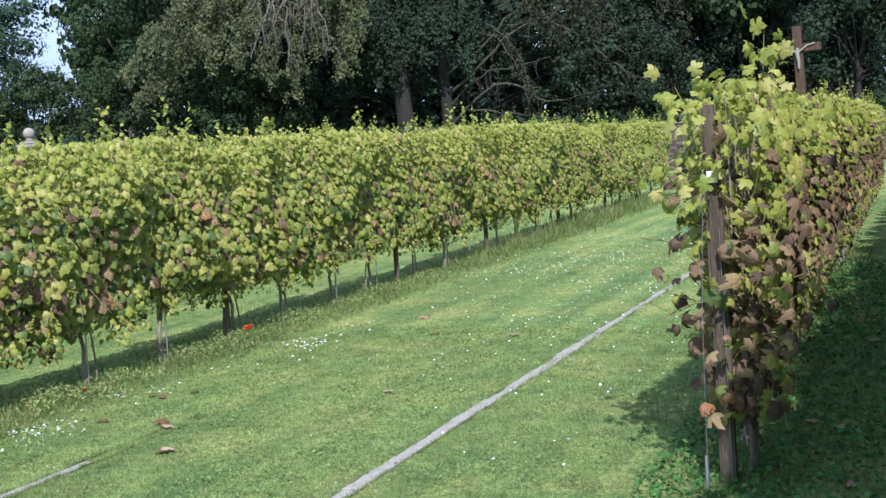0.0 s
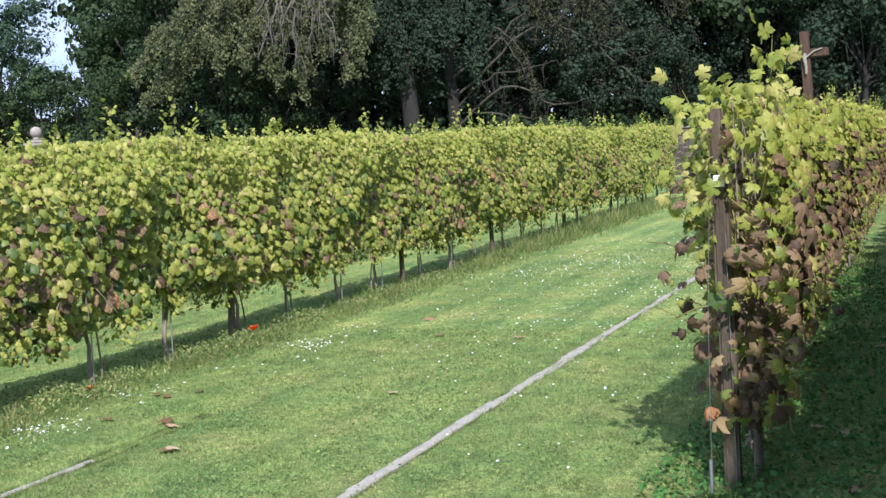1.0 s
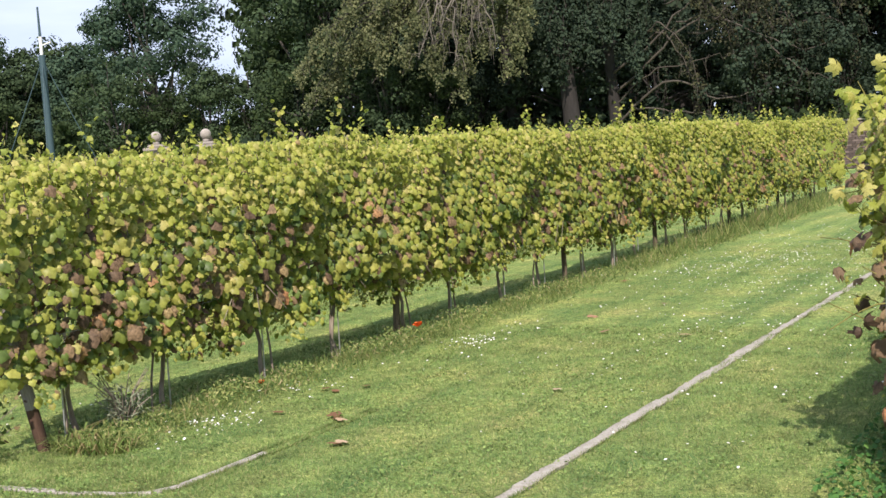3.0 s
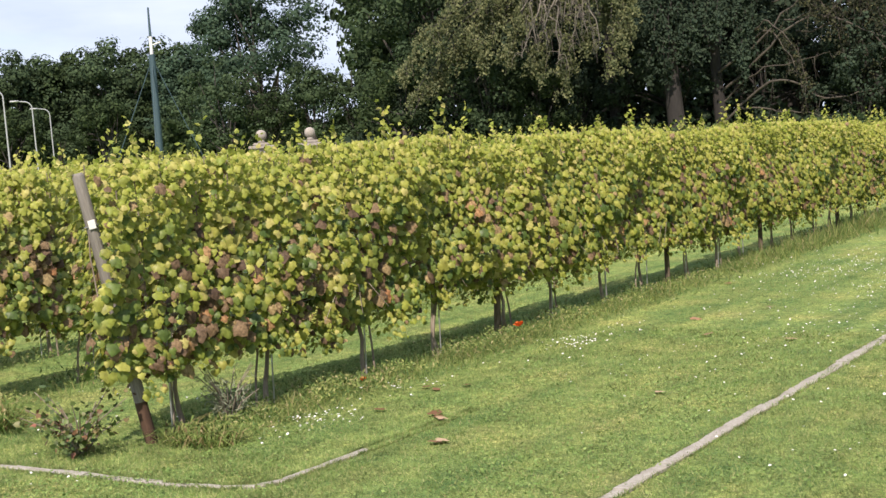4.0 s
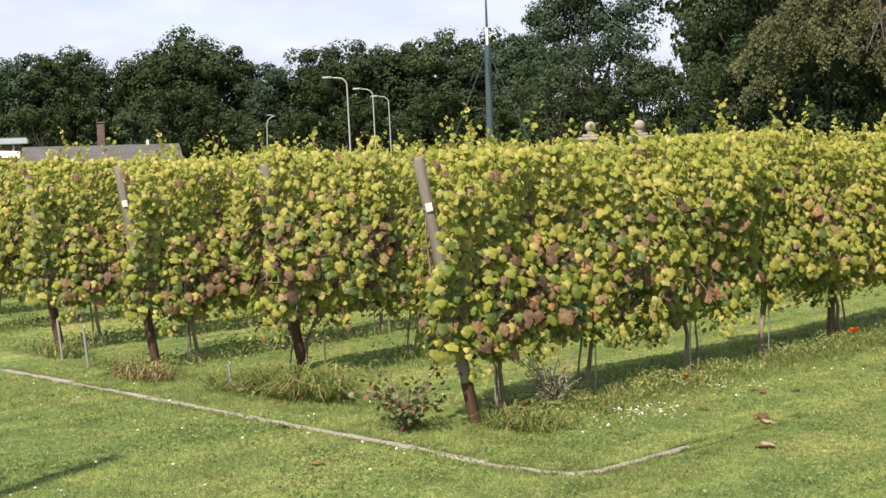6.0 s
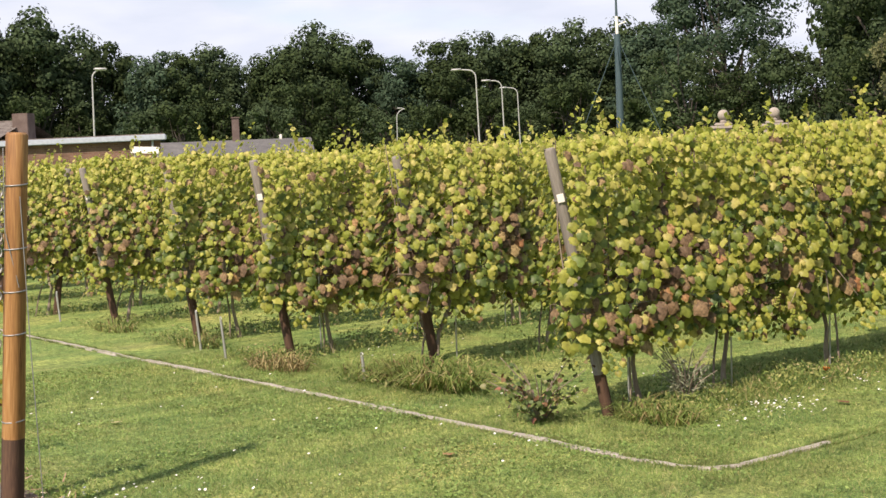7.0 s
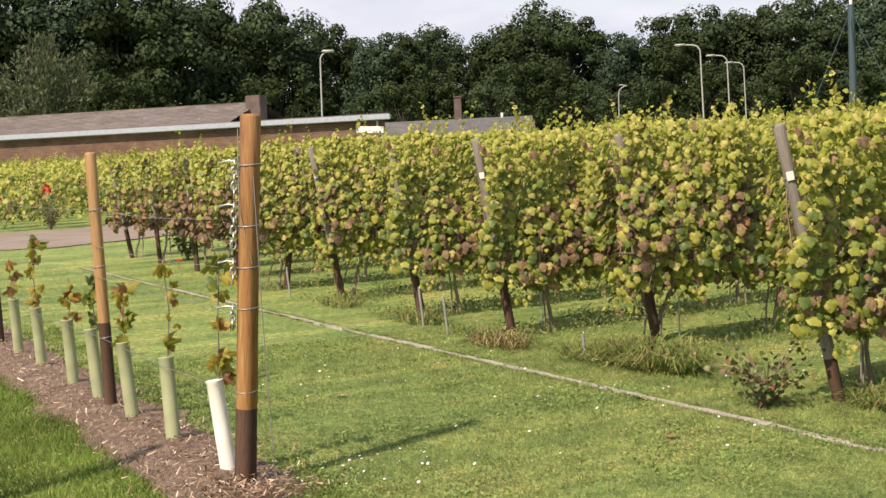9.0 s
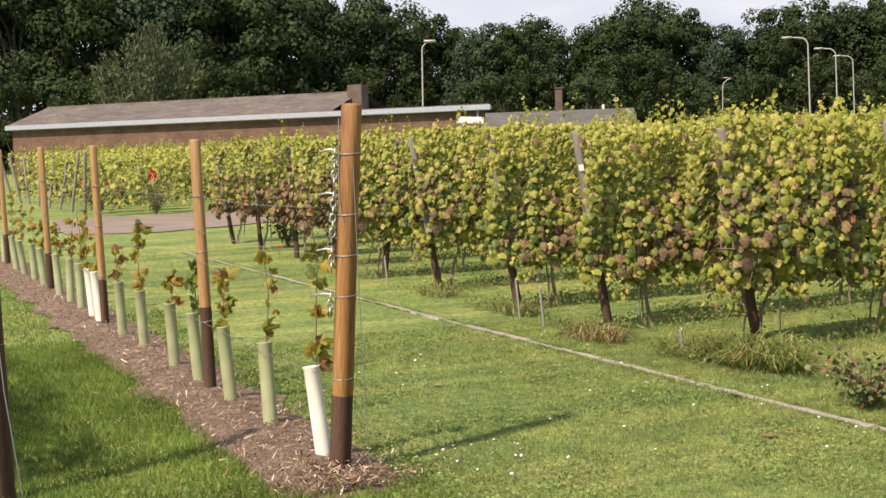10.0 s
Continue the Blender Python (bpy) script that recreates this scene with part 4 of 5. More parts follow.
# ---- buildings and far things ----
def brick_wall():
    x0, x1, y, h = -34.0, 9.0, 45.6, 1.62
    wall = holder("garden_wall", Matrix(), "old dark brick garden wall with ivy along its coping", "wall", kind="structure")
    bm = bmesh.new()
    box(bm, (x0, y, -0.1), (-10.3, y + 0.3, h))
    box(bm, (-7.2, y, -0.1), (x1, y + 0.3, h))
    box(bm, (-10.3, y + 0.02, -0.1), (-7.2, y + 0.3, h))
    part("masonry", bm_mesh("masonry", bm, brick_mat("wall_brick", (0.08, 0.06, 0.055), (0.14, 0.105, 0.09), (0.16, 0.15, 0.135))), wall)
    bm = bmesh.new()
    for i in range(43):
        box(bm, (x0 + i, y - 0.05, h), (x0 + i + 0.99, y + 0.35, h + 0.07), 0.012)
    part("coping", bm_mesh("coping", bm, STONE), wall)
    shapes = []
    for i in range(4):
        bm = bmesh.new()
        box(bm, (-0.105, -0.02, -0.033), (0.105, 0.02, 0.033), 0.006)
        shapes.append(bm_mesh("brick", bm, tinted_solid(BRICK_PIECE)))
    r = random.Random(3)
    for c in range(21):
        for i in range(14):
            part("brick", r.choice(shapes), wall, pose(-10.18 + i * 0.22 + (0.11 if c % 2 else 0), y + r.uniform(-0.004, 0.006), 0.04 + c * 0.075, 0, 0, r.uniform(-0.6, 0.6)))


def tinted_solid(m):
    c = m.copy()
    n, l = c.node_tree.nodes, c.node_tree.links
    info, hs, mr = n.new("ShaderNodeObjectInfo"), n.new("ShaderNodeHueSaturation"), n.new("ShaderNodeMapRange")
    mr.inputs["To Min"].default_value, mr.inputs["To Max"].default_value = 0.6, 1.5
    b = n["Principled BSDF"]
    src = b.inputs["Base Color"].links[0].from_socket
    l.new(info.outputs["Random"], mr.inputs["Value"]), l.new(mr.outputs[0], hs.inputs["Value"])
    l.new(src, hs.inputs["Color"]), l.new(hs.outputs[0], b.inputs["Base Color"])
    return c


brick_wall()


def ball_pillar(x, y):
    e = holder("gate_pillar", pose(x, y, 0, 0, 0, 40), "grey stone gate pillar topped by a stone ball", "pillar", "gate pillars")
    bm = bmesh.new()
    box(bm, (-0.36, -0.36, -0.1), (0.36, 0.36, 2.12), 0.02)
    part("shaft", bm_mesh("shaft", bm, STONE), e)
    bm = bmesh.new()
    box(bm, (-0.46, -0.46, 2.12), (0.46, 0.46, 2.24), 0.03)
    box(bm, (-0.3, -0.3, 2.24), (0.3, 0.3, 2.34), 0.03)
    part("cap", bm_mesh("cap", bm, STONE), e)
    bm = bmesh.new()
    bmesh.ops.create_uvsphere(bm, u_segments=20, v_segments=12, radius=0.19, matrix=Matrix.Translation((0, 0, 2.6)))
    bmesh.ops.create_cone(bm, cap_ends=True, segments=14, radius1=0.14, radius2=0.09, depth=0.12, matrix=Matrix.Translation((0, 0, 2.4)))
    part("ball", bm_mesh("ball", bm, STONE, True), e)


ball_pillar(-30.16, 34.73), ball_pillar(-28.85, 35.81)


def barn():
    a, b = Vector((-48.6, 22.3)), Vector((-65.8, 5.2))
    d = (b - a)
    ln, ang = d.length, math.degrees(math.atan2(d.y, d.x))
    e = holder("brick_barn", pose(a.x, a.y, 0, 0, 0, ang), "long low brick barn with a grey slate roof and zinc gutter", "building")
    h, deep, ridge = 2.86, 6.0, 3.8
    bm = bmesh.new()
    vs = [bm.verts.new(p) for p in ((0, 0, -0.1), (ln, 0, -0.1), (ln, 0, h), (0, 0, h), (0, -deep, -0.1), (ln, -deep, -0.1), (ln, -deep, h), (0, -deep, h))]
    for q in ((0, 1, 2, 3), (1, 5, 6, 2), (5, 4, 7, 6), (4, 0, 3, 7), (3, 2, 6, 7)):
        bm.faces.new([vs[i] for i in q])
    for q in bm.verts:
        q.co.x += 4.7 if q.co.x < 1 and q.co.y < -1 else 0
    part("wall", bm_mesh("wall", bm, BRICK), e)
    for k, (y0, y1) in enumerate(((0.22, -deep / 2), (-deep - 0.22, -deep / 2))):
        bm = bmesh.new()
        rows, cols = 14, 70
        for i in range(rows):
            t0, t1 = i / rows, (i + 1) / rows
            for j in range(cols):
                x0, x1 = 7.0 + (ln - 6.8) * j / cols, 7.0 + (ln - 6.8) * (j + 0.985) / cols
                za, zb = h + 0.03 + (ridge - h) * t0, h + 0.05 + (ridge - h) * t1
                ya, yb = y0 + (y1 - y0) * t0, y0 + (y1 - y0) * t1
                q = [bm.verts.new(p) for p in ((x0, ya, za + 0.03), (x1, ya, za + 0.03), (x1, yb, zb), (x0, yb, zb))]
                bm.faces.new(q)
        part("roof", bm_mesh("roof", bm, SLATE), e)
    bm = bmesh.new()
    box(bm, (-0.25, -deep, h + 0.0), (7.3, 0.2, h + 0.1), 0.02)
    for q in bm.verts:
        q.co.x += 4.7 if q.co.x < 1 and q.co.y < -1 else 0
    part("flat_roof", bm_mesh("flat_roof", bm, SLATE), e)
    bm = bmesh.new()
    box(bm, (-0.35, 0.2, h - 0.17), (ln + 0.2, 0.32, h + 0.06), 0.03)
    part("gutter", bm_mesh("gutter", bm, ZINC), e)
    bm = bmesh.new()
    box(bm, (7.0, -deep / 2 - 0.1, ridge - 0.02), (ln + 0.2, -deep / 2 + 0.1, ridge + 0.08), 0.03)
    part("ridge", bm_mesh("ridge", bm, SLATE), e)
    bm = bmesh.new()
    box(bm, (6.5, -2.6, h), (7.2, -1.9, 4.12), 0.02)
    part("chimney", bm_mesh("chimney", bm, BRICK_PIECE), e)
    part("downpipe", tubes("downpipe", [([(0.3, 0.08, h - 0.1), (0.3, 0.08, 0)], 0.05)], ZINC, 8), e)


barn()


def low_house():
    e = holder("low_house", pose(-54.5, 30.0, 0, 0, 0, 62), "low house with a dark slate roof and brick chimney", "building")
    bm = bmesh.new()
    box(bm, (-9, -3, -0.1), (2.2, 3, 1.9))
    part("wall", bm_mesh("wall", bm, BRICK), e)
    bm = bmesh.new()
    vs = [bm.verts.new(p) for p in ((-9.3, -3.4, 1.85), (2.5, -3.4, 1.85), (2.5, 0, 2.75), (-9.3, 0, 2.75), (2.5, 3.4, 1.85), (-9.3, 3.4, 1.85))]
    for q in ((0, 1, 2, 3), (3, 2, 4, 5), (0, 3, 5), (1, 4, 2)):
        bm.faces.new([vs[i] for i in q])
    part("roof", bm_mesh("roof", bm, SLATE_DARK), e)
    bm = bmesh.new()
    box(bm, (-1.2, -0.2, 2.4), (-0.85, 0.15, 3.75), 0.02)
    box(bm, (-1.24, -0.24, 3.75), (-0.81, 0.19, 3.83), 0.02)
    part("chimney", bm_mesh("chimney", bm, BRICK_PIECE), e)
    bm = bmesh.new()
    box(bm, (1.0, -0.1, 2.6), (1.12, 0.02, 2.95), 0.02)
    part("vent", bm_mesh("vent", bm, WHITE), e)


low_house()
bm = bmesh.new()
box(bm, (-0.55, -0.03, 2.02), (0.55, 0.03, 2.22), 0.01)
board = holder("white_board", pose(-36.66, 16.2, 0, 0, 3, 24), "white board on two posts behind the vines", "board")
part("panel", bm_mesh("panel", bm, WHITE), board)
for sx in (-0.45, 0.45):
    part("post", tubes("post", [([(sx, 0.06, -0.05), (sx, 0.06, 2.1)], 0.035)], STEEL, 8), board)


def street_lamp(x, y, h, arm, turn, label):
    e = holder("street_lamp", pose(x, y, 0, 0, -1.2, turn), label, "street lamp", "street lamps")
    part("pole", tubes("pole", [([(0, 0, -0.1), (0, 0, h * 0.5), (0, 0, h - 0.55)], [0.008 * h, 0.007 * h, 0.0058 * h])], LAMP_GREY, 10), e)
    bend = [(0, 0, h - 0.55)] + [(-0.5 + 0.5 * math.cos(a), 0, h - 0.55 + 0.5 * math.sin(a)) for a in np.linspace(0.3, 1.5, 5)] + [(-arm, 0, h)]
    armo = part("arm", tubes("arm", [(bend, 0.0058 * h)], LAMP_GREY, 8), e)
    bm = bmesh.new()
    k = (h / 7.2) ** 2
    box(bm, (-arm - 0.6 * k, -0.13 * k, h - 0.06 * k), (-arm + 0.1, 0.13 * k, h + 0.08 * k), 0.05 * k)
    part("lamp_head", bm_mesh("lamp_head", bm, LAMP_GREY, True), armo)


GREY_LAMP = "grey steel street lamp with a curved arm"
street_lamp(-66.5, 53.02, 7.2, 1.0, 51, GREY_LAMP)
street_lamp(-73.9, 61.3, 7.05, 0.9, 51, GREY_LAMP)
street_lamp(-80.96, 68.8, 7.0, 0.9, 51, GREY_LAMP)
street_lamp(-78.94, 31.74, 7.95, 0.2, 248, "grey steel street lamp with a short arm")
street_lamp(-64.0, 44.6, 4.58, 0.12, 235, "grey steel street lamp with a short arm")


def guyed_mast():
    e = holder("guyed_mast", pose(-42.65, 42.2, 0, 0, -0.6, 0), "blue-grey steel mast with a white top and guy wires", "mast")
    part("lower_tube", tubes("lower_tube", [([(0, 0, -0.1), (0, 0, 6.8)], [0.18, 0.14])], MAST_BLUE, 10), e)
    part("upper_tube", tubes("upper_tube", [([(0, 0, 6.7), (0, 0, 7.6)], 0.07)], WHITE, 8), e, label="white painted tube")
    part("tip", tubes("tip", [([(0, 0, 7.55), (0, 0, 8.9)], [0.06, 0.04])], MAST_BLUE, 6), e)
    part("bracket", tubes("bracket", [([(-0.02, 0, 7.2), (0.3, 0.3, 7.35)], 0.03)], WHITE, 5), e)
    for a in (40, 130, 220, 310):
        c, s = math.cos(radians(a)), math.sin(radians(a))
        part("guy_wire", tubes("guy_wire", [([(0, 0, 6.6), (2.8 * c, 2.8 * s, 0)], 0.02)], MAST_BLUE, 4), e)


guyed_mast()


def wayside_cross():
    e = holder("wayside_cross", pose(-3.95, 39.8, 0, 0, -2.4, 0), "dark wooden wayside cross with a pale carved figure", "cross")
    bm = bmesh.new()
    box(bm, (-0.13, -0.1, -0.1), (0.13, 0.1, 4.25), 0.015)
    part("post", bm_mesh("post", bm, DARK_WOOD), e)
    bm = bmesh.new()
    box(bm, (-0.62, -0.12, 3.48), (0.66, 0.08, 3.72), 0.015)
    part("crossbeam", bm_mesh("crossbeam", bm, DARK_WOOD), e)
    part("carving", tubes("carving", [([(0, -0.17, 3.0), (0.01, -0.18, 3.2), (-0.02, -0.17, 3.45), (0, -0.17, 3.6)], [0.03, 0.045, 0.06, 0.045]), ([(-0.02, -0.17, 3.45), (-0.3, -0.16, 3.68), (-0.55, -0.15, 3.74)], [0.03, 0.024, 0.02]), ([(-0.02, -0.17, 3.45), (0.26, -0.16, 3.64), (0.5, -0.15, 3.7)], [0.03, 0.024, 0.02])], STONE, 7), e, label="pale weathered carving")


wayside_cross()


# ---- trees ----
def crown_arrays(seed, centre, size, lumps, cards, leaf, flat=0.8, hang=0.0):
    """Leaf sprays gathered in lumps over an uneven crown."""
    r = np.random.default_rng(seed)
    d = r.normal(0, 1, (lumps, 3))
    d /= np.linalg.norm(d, axis=1, keepdims=True)
    d[:, 2] = np.where(d[:, 2] < -0.55, -d[:, 2], d[:, 2])
    c = np.array(centre) + d * np.array(size) * r.uniform(0.45, 1.0, (lumps, 1))
    lr = np.mean(size) * r.uniform(0.13, 0.27, lumps)
    k = r.integers(0, lumps, cards)
    o = r.normal(0, 1, (cards, 3))
    o /= np.linalg.norm(o, axis=1, keepdims=True)
    o *= r.uniform(0.55, 1.12, (cards, 1))
    p = c[k] + o * lr[k][:, None] * np.array((1, 1, flat))
    p[:, 2] -= hang * r.uniform(0, 1, cards) ** 2
    nrm = o + r.normal(0, 0.22, (cards, 3)) + (0, 0, 0.25)
    tip = r.normal(0, 1, (cards, 3)) + (0, 0, -0.6)
    v, f = scatter(CARD[0], CARD[1], p, frames(nrm, tip), leaf * r.uniform(0.6, 1.4, cards))
    return v, f, c, lr


def limbs_to(seed, base_z, centre, targets, r0, trunk_h):
    r = random.Random(seed)
    bars = [([(0, 0, -0.2), (r.uniform(-0.1, 0.1), r.uniform(-0.1, 0.1), trunk_h * 0.5), (centre[0] * 0.5, centre[1] * 0.5, trunk_h), (centre[0], centre[1], centre[2])], [r0 * 1.3, r0, r0 * 0.85, r0 * 0.3])]
    for t in targets:
        z0 = r.uniform(base_z, max(base_z + 0.3, min(centre[2], t[2])))
        a, b = Vector((centre[0] * 0.4, centre[1] * 0.4, z0)), Vector(t)
        m = a.lerp(b, 0.5) + Vector((r.uniform(-0.4, 0.4), r.uniform(-0.4, 0.4), r.uniform(0.1, 0.9)))
        bars.append(([a, a.lerp(m, 0.6), m, b], [r0 * 0.35, r0 * 0.25, r0 * 0.18, r0 * 0.06]))
    return bars


def tree_kit(seed, h, wide, mat, cards, leaf, lumps=38, bare=0.2, flat=0.75, hang=0.0, bark=None):
    cz, sz = h * (0.5 + bare * 0.5), h * (0.5 - bare * 0.5)
    v, f, c, lr = crown_arrays(seed, (0, 0, cz), (wide, wide, sz), lumps, cards, leaf, flat, hang)
    return dict(crown=fast_mesh("crown", v, f, [mat]), trunk=tubes("trunk", limbs_to(seed, h * bare, (0, 0, cz), [tuple(x) for x in c[::3]], 0.025 * h, h * max(0.2, bare)), bark or TREE_BARK, 7))


def plant_tree(kit, x, y, turn, s, label, group):
    e = holder("tree", pose(x, y, 0, 0, 0, turn) @ Matrix.Diagonal((s, s, s, 1)), label, "tree", group)
    part("trunk", kit["trunk"], e)
    part("crown", kit["crown"], e)
    return e


def polar(az, dist):
    return -dist * math.sin(radians(az)), dist * math.cos(radians(az))


FARK = [tree_kit(700 + i, 14, 4.6 + 0.4 * (i % 3), (T_MID, T_DARK, T_MID, T_BLUE)[i % 4], 14000, 0.25, 75, 0.1, 0.8) for i in range(6)]
FARLOW = [tree_kit(740 + i, 14, 5.2, (T_MID, T_DARK)[i % 2], 4200, 0.34, 45, 0.05, 0.8) for i in range(3)]
NEARK = [tree_kit(720 + i, 19, 6.0 + 0.4 * (i % 2), (T_DARK, T_BLUE, T_MID, T_DARK)[i % 4], 20000, 0.23, 95, 0.08, 0.75) for i in range(5)]
NEARLOW = [tree_kit(760 + i, 19, 6.8, (T_DARK, T_MID)[i % 2], 5000, 0.36, 50, 0.02, 0.8) for i in range(3)]
# trees with the wood's shade put into their leaf and bark colour
SHADEK = [tree_kit(780 + i, 19, 6.2, T_SHADE, 15000, 0.22, 85, 0.05, 0.75, bark=SHADE_BARK) for i in range(2)]
SHADELOW = tree_kit(790, 19, 6.8, T_SHADE, 5000, 0.33, 50, 0.02, 0.8, bark=SHADE_BARK)
r = random.Random(12)
FAR_LABEL = "dark green broadleaf tree in a far woodland edge"
# skyline: azimuth left of the rows, elevation of the treetop
SKYLINE = [(88, 8.2), (85, 8.2), (82, 8.0), (79, 7.8), (76.4, 7.7), (74.6, 7.3), (72.6, 6.8), (70.3, 6.5), (67.8, 5.5), (65.2, 5.1), (64, 4.6), (62.7, 5.0), (60.2, 5.0), (58.6, 5.7), (57, 5.3), (55.1, 4.6), (53, 4.8), (51, 5.2), (49, 5.35), (47, 5.4), (45, 5.5), (43.5, 5.5)]
for i, (az, el) in enumerate(SKYLINE):
    dist = r.uniform(112, 126)
    x, y = polar(az + r.uniform(-0.3, 0.3), dist)
    plant_tree(FARK[i % 6], x, y, r.uniform(0, 360), (1.55 + dist * math.tan(radians(el))) / 13.8, FAR_LABEL, "far woodland edge")
    x, y = polar(az + 1.2, dist + 10)
    plant_tree(FARLOW[i % 3], x, y, r.uniform(0, 360), (1.55 + dist * math.tan(radians(el - 0.6))) / 13.8, FAR_LABEL, "far woodland edge")
    x, y = polar(az + 0.4, dist - 8)
    plant_tree(FARLOW[(i + 1) % 3], x, y, r.uniform(0, 360), 0.52 * r.uniform(0.85, 1.2), "low dark green tree before a woodland edge", "far woodland edge")
for i in range(18):
    x, y = polar(33 - 2.6 * i, 84 + r.uniform(-3, 3))
    plant_tree(FARLOW[i % 3] if i < 3 else SHADELOW, x, y, r.uniform(0, 360), r.uniform(1.1, 1.3), "tall dark green tree deep in the wood", "wood behind the wall")
# nearer wood behind the garden wall
WOOD = [(40.8, 95, 0.82), (33.2, 72, 0.85), (30.5, 76, 1.0), (28.5, 68, 0.95), (25.0, 72, 1.0), (21.5, 68, 1.0), (18.0, 72, 1.0), (14.5, 68, 0.95), (11.0, 70, 1.0), (8.0, 64, 0.95), (5.0, 66, 0.9), (2.0, 62, 0.95), (-1.5, 64, 0.9), (-5, 62, 0.95), (-9, 60, 0.9)]
for i, (az, dist, s) in enumerate(WOOD):
    x, y = polar(az, dist)
    plant_tree(NEARK[(i * 2 + 1) % 5] if az > 29 else SHADEK[i % 2] if i % 3 or az > 10 else NEARK[0], x, y, r.uniform(0, 360), s, "tall dark green tree in shade behind the wall", "wood behind the wall")
for i in range(26):
    az = 42.5 - i * 1.95
    x, y = polar(az, 60 + r.uniform(-3, 4) if az < 36 else 80)
    plant_tree(NEARLOW[i % 3] if az > 27 else SHADELOW, x, y, r.uniform(0, 360), r.uniform(0.3, 0.45), "low dark shrubby tree under the wood", "wood behind the wall")


def weeping_tree(az0, dist, h, trunk_r, boughs, mat, bark, label, seed, twigs=26, leaves=42, reach=0.35, drop=(0.4, 1.3), leaf=0.1, twig=TWIG):
    """A tree of arching boughs hung with leafy twigs. boughs: (path, leafiness), the paths local to the trunk's foot, x across and y away."""
    rr, rn = random.Random(seed), np.random.default_rng(seed)
    x, y = polar(az0, dist)
    e = holder("weeping_beech", pose(x, y, 0, 0, 0, az0), label, "tree", "weeping beeches")
    part("trunk", tubes("trunk", [([(0, 0, -0.2), (0.1, 0, 2), (-0.1, 0.1, 5), (0, 0, h)], [trunk_r * 1.4, trunk_r, trunk_r * 0.8, trunk_r * 0.4])], bark, 12), e)
    hang, bare = [], []
    for path, full in boughs:
        p = [Vector(q) for q in path]
        k = len(p) - 1
        line = []
        for i in range(4 * k + 1):
            j = min(i // 4, k - 1)
            t = i / 4 - j
            a, b, c, d = p[max(j - 1, 0)], p[j], p[j + 1], p[min(j + 2, k)]
            q = 0.5 * (2 * b + (c - a) * t + (2 * a - 5 * b + 4 * c - d) * t * t + (3 * b - a - 3 * c + d) * t ** 3)
            line.append(q + Vector((rr.gauss(0, 0.05), rr.gauss(0, 0.05), rr.gauss(0, 0.05))))
        r0 = 0.065 if full < 0.3 and len(path) > 4 else 0.042
        part("limb", tubes("limb", [(line, [r0 * (1 - 0.8 * i / len(line)) for i in range(len(line))])], twig if full < 0.5 else bark, 6), e)
        for i in range(int(twigs * (0.45 + full))):
            s = rr.uniform(reach, 1.0) * (len(line) - 1.001)
            b = line[int(s)].lerp(line[int(s) + 1], s - int(s))
            taper = 1.15 - 0.55 * s / len(line)
            out = Vector((rr.gauss(0, 0.32), rr.gauss(0, 0.32), rr.uniform(-0.05, 0.25))) * taper
            fall = rr.uniform(*drop) * taper
            g = [b, b + out * 0.7, b + out + Vector((0, 0, -fall * 0.45)), b + out * 1.15 + Vector((rr.gauss(0, 0.06), 0, -fall))]
            if rr.random() < 0.3 or full < 0.4:
                bare.append((g, [0.013, 0.01, 0.007, 0.004]))
            n = int(leaves * full * rr.uniform(0.5, 1.4))
            if n:
                q = rn.uniform(0.1, 1, n)[:, None] * 2.999
                j = q.astype(int)[:, 0]
                ga = np.array([tuple(u) for u in g])
                hang.append(ga[j] + (ga[j + 1] - ga[j]) * (q - j[:, None]) + rn.normal(0, 0.085, (n, 3)))
    tagged(part("twig_spray", tubes("twig_spray", bare, twig, 4), e, label="bare hanging twigs"), kind="stuff")
    pos = np.concatenate(hang)
    k = len(pos)
    v, f = scatter(CARD[0] * (0.8, 1.1, 1), CARD[1], pos, frames(rn.normal(0, 0.6, (k, 3)) + (0.2, -0.7, 0.5), rn.normal(0, 0.5, (k, 3)) + (0, 0, -1)), leaf * rn.uniform(0.6, 1.4, k))
    part("crown", fast_mesh("crown", v, f, [mat]), e)


# the olive beech: tips of its lowest plumes, then fuller tiers above and behind them
rb = random.Random(61)


def plume(x, y, z, full):
    """A bough that rises from the crown's heart and arches over to its tip."""
    s = Vector((-3.2 + 0.25 * (x + 6), 0.8, rb.uniform(8.2, 9.8)))
    t = Vector((x, y, z))
    m = s.lerp(t, 0.55)
    m.z = max(s.z, z + 1.6) - 0.3 * abs(x + 6) * 0.3 + rb.uniform(-0.3, 0.5)
    near = s.lerp(t, 0.86)
    near.z = z + rb.uniform(1.1, 1.7)
    return [s, m, near, t], full


OLIVE = [plume(x, y, z, 1.0) for x, y, z in ((-11.7, -1.5, 5.0), (-10.4, -2.5, 4.3), (-9.3, -2.0, 5.6), (-8.0, -3.0, 5.3), (-6.8, -3.2, 5.3), (-5.8, -3.0, 5.0), (-4.6, -3.4, 3.9), (-3.4, -3.2, 5.6), (-2.4, -3.0, 4.5), (-1.7, -2.4, 5.6))]
for i in range(24):
    x = -11.2 + 9.6 * (i + rb.random()) / 24
    OLIVE.append(plume(x, rb.uniform(-3.6, 1.0), rb.uniform(6.0, 9.4) - 0.09 * (x + 6) ** 2 * (x < -6), rb.uniform(0.6, 1.0)))
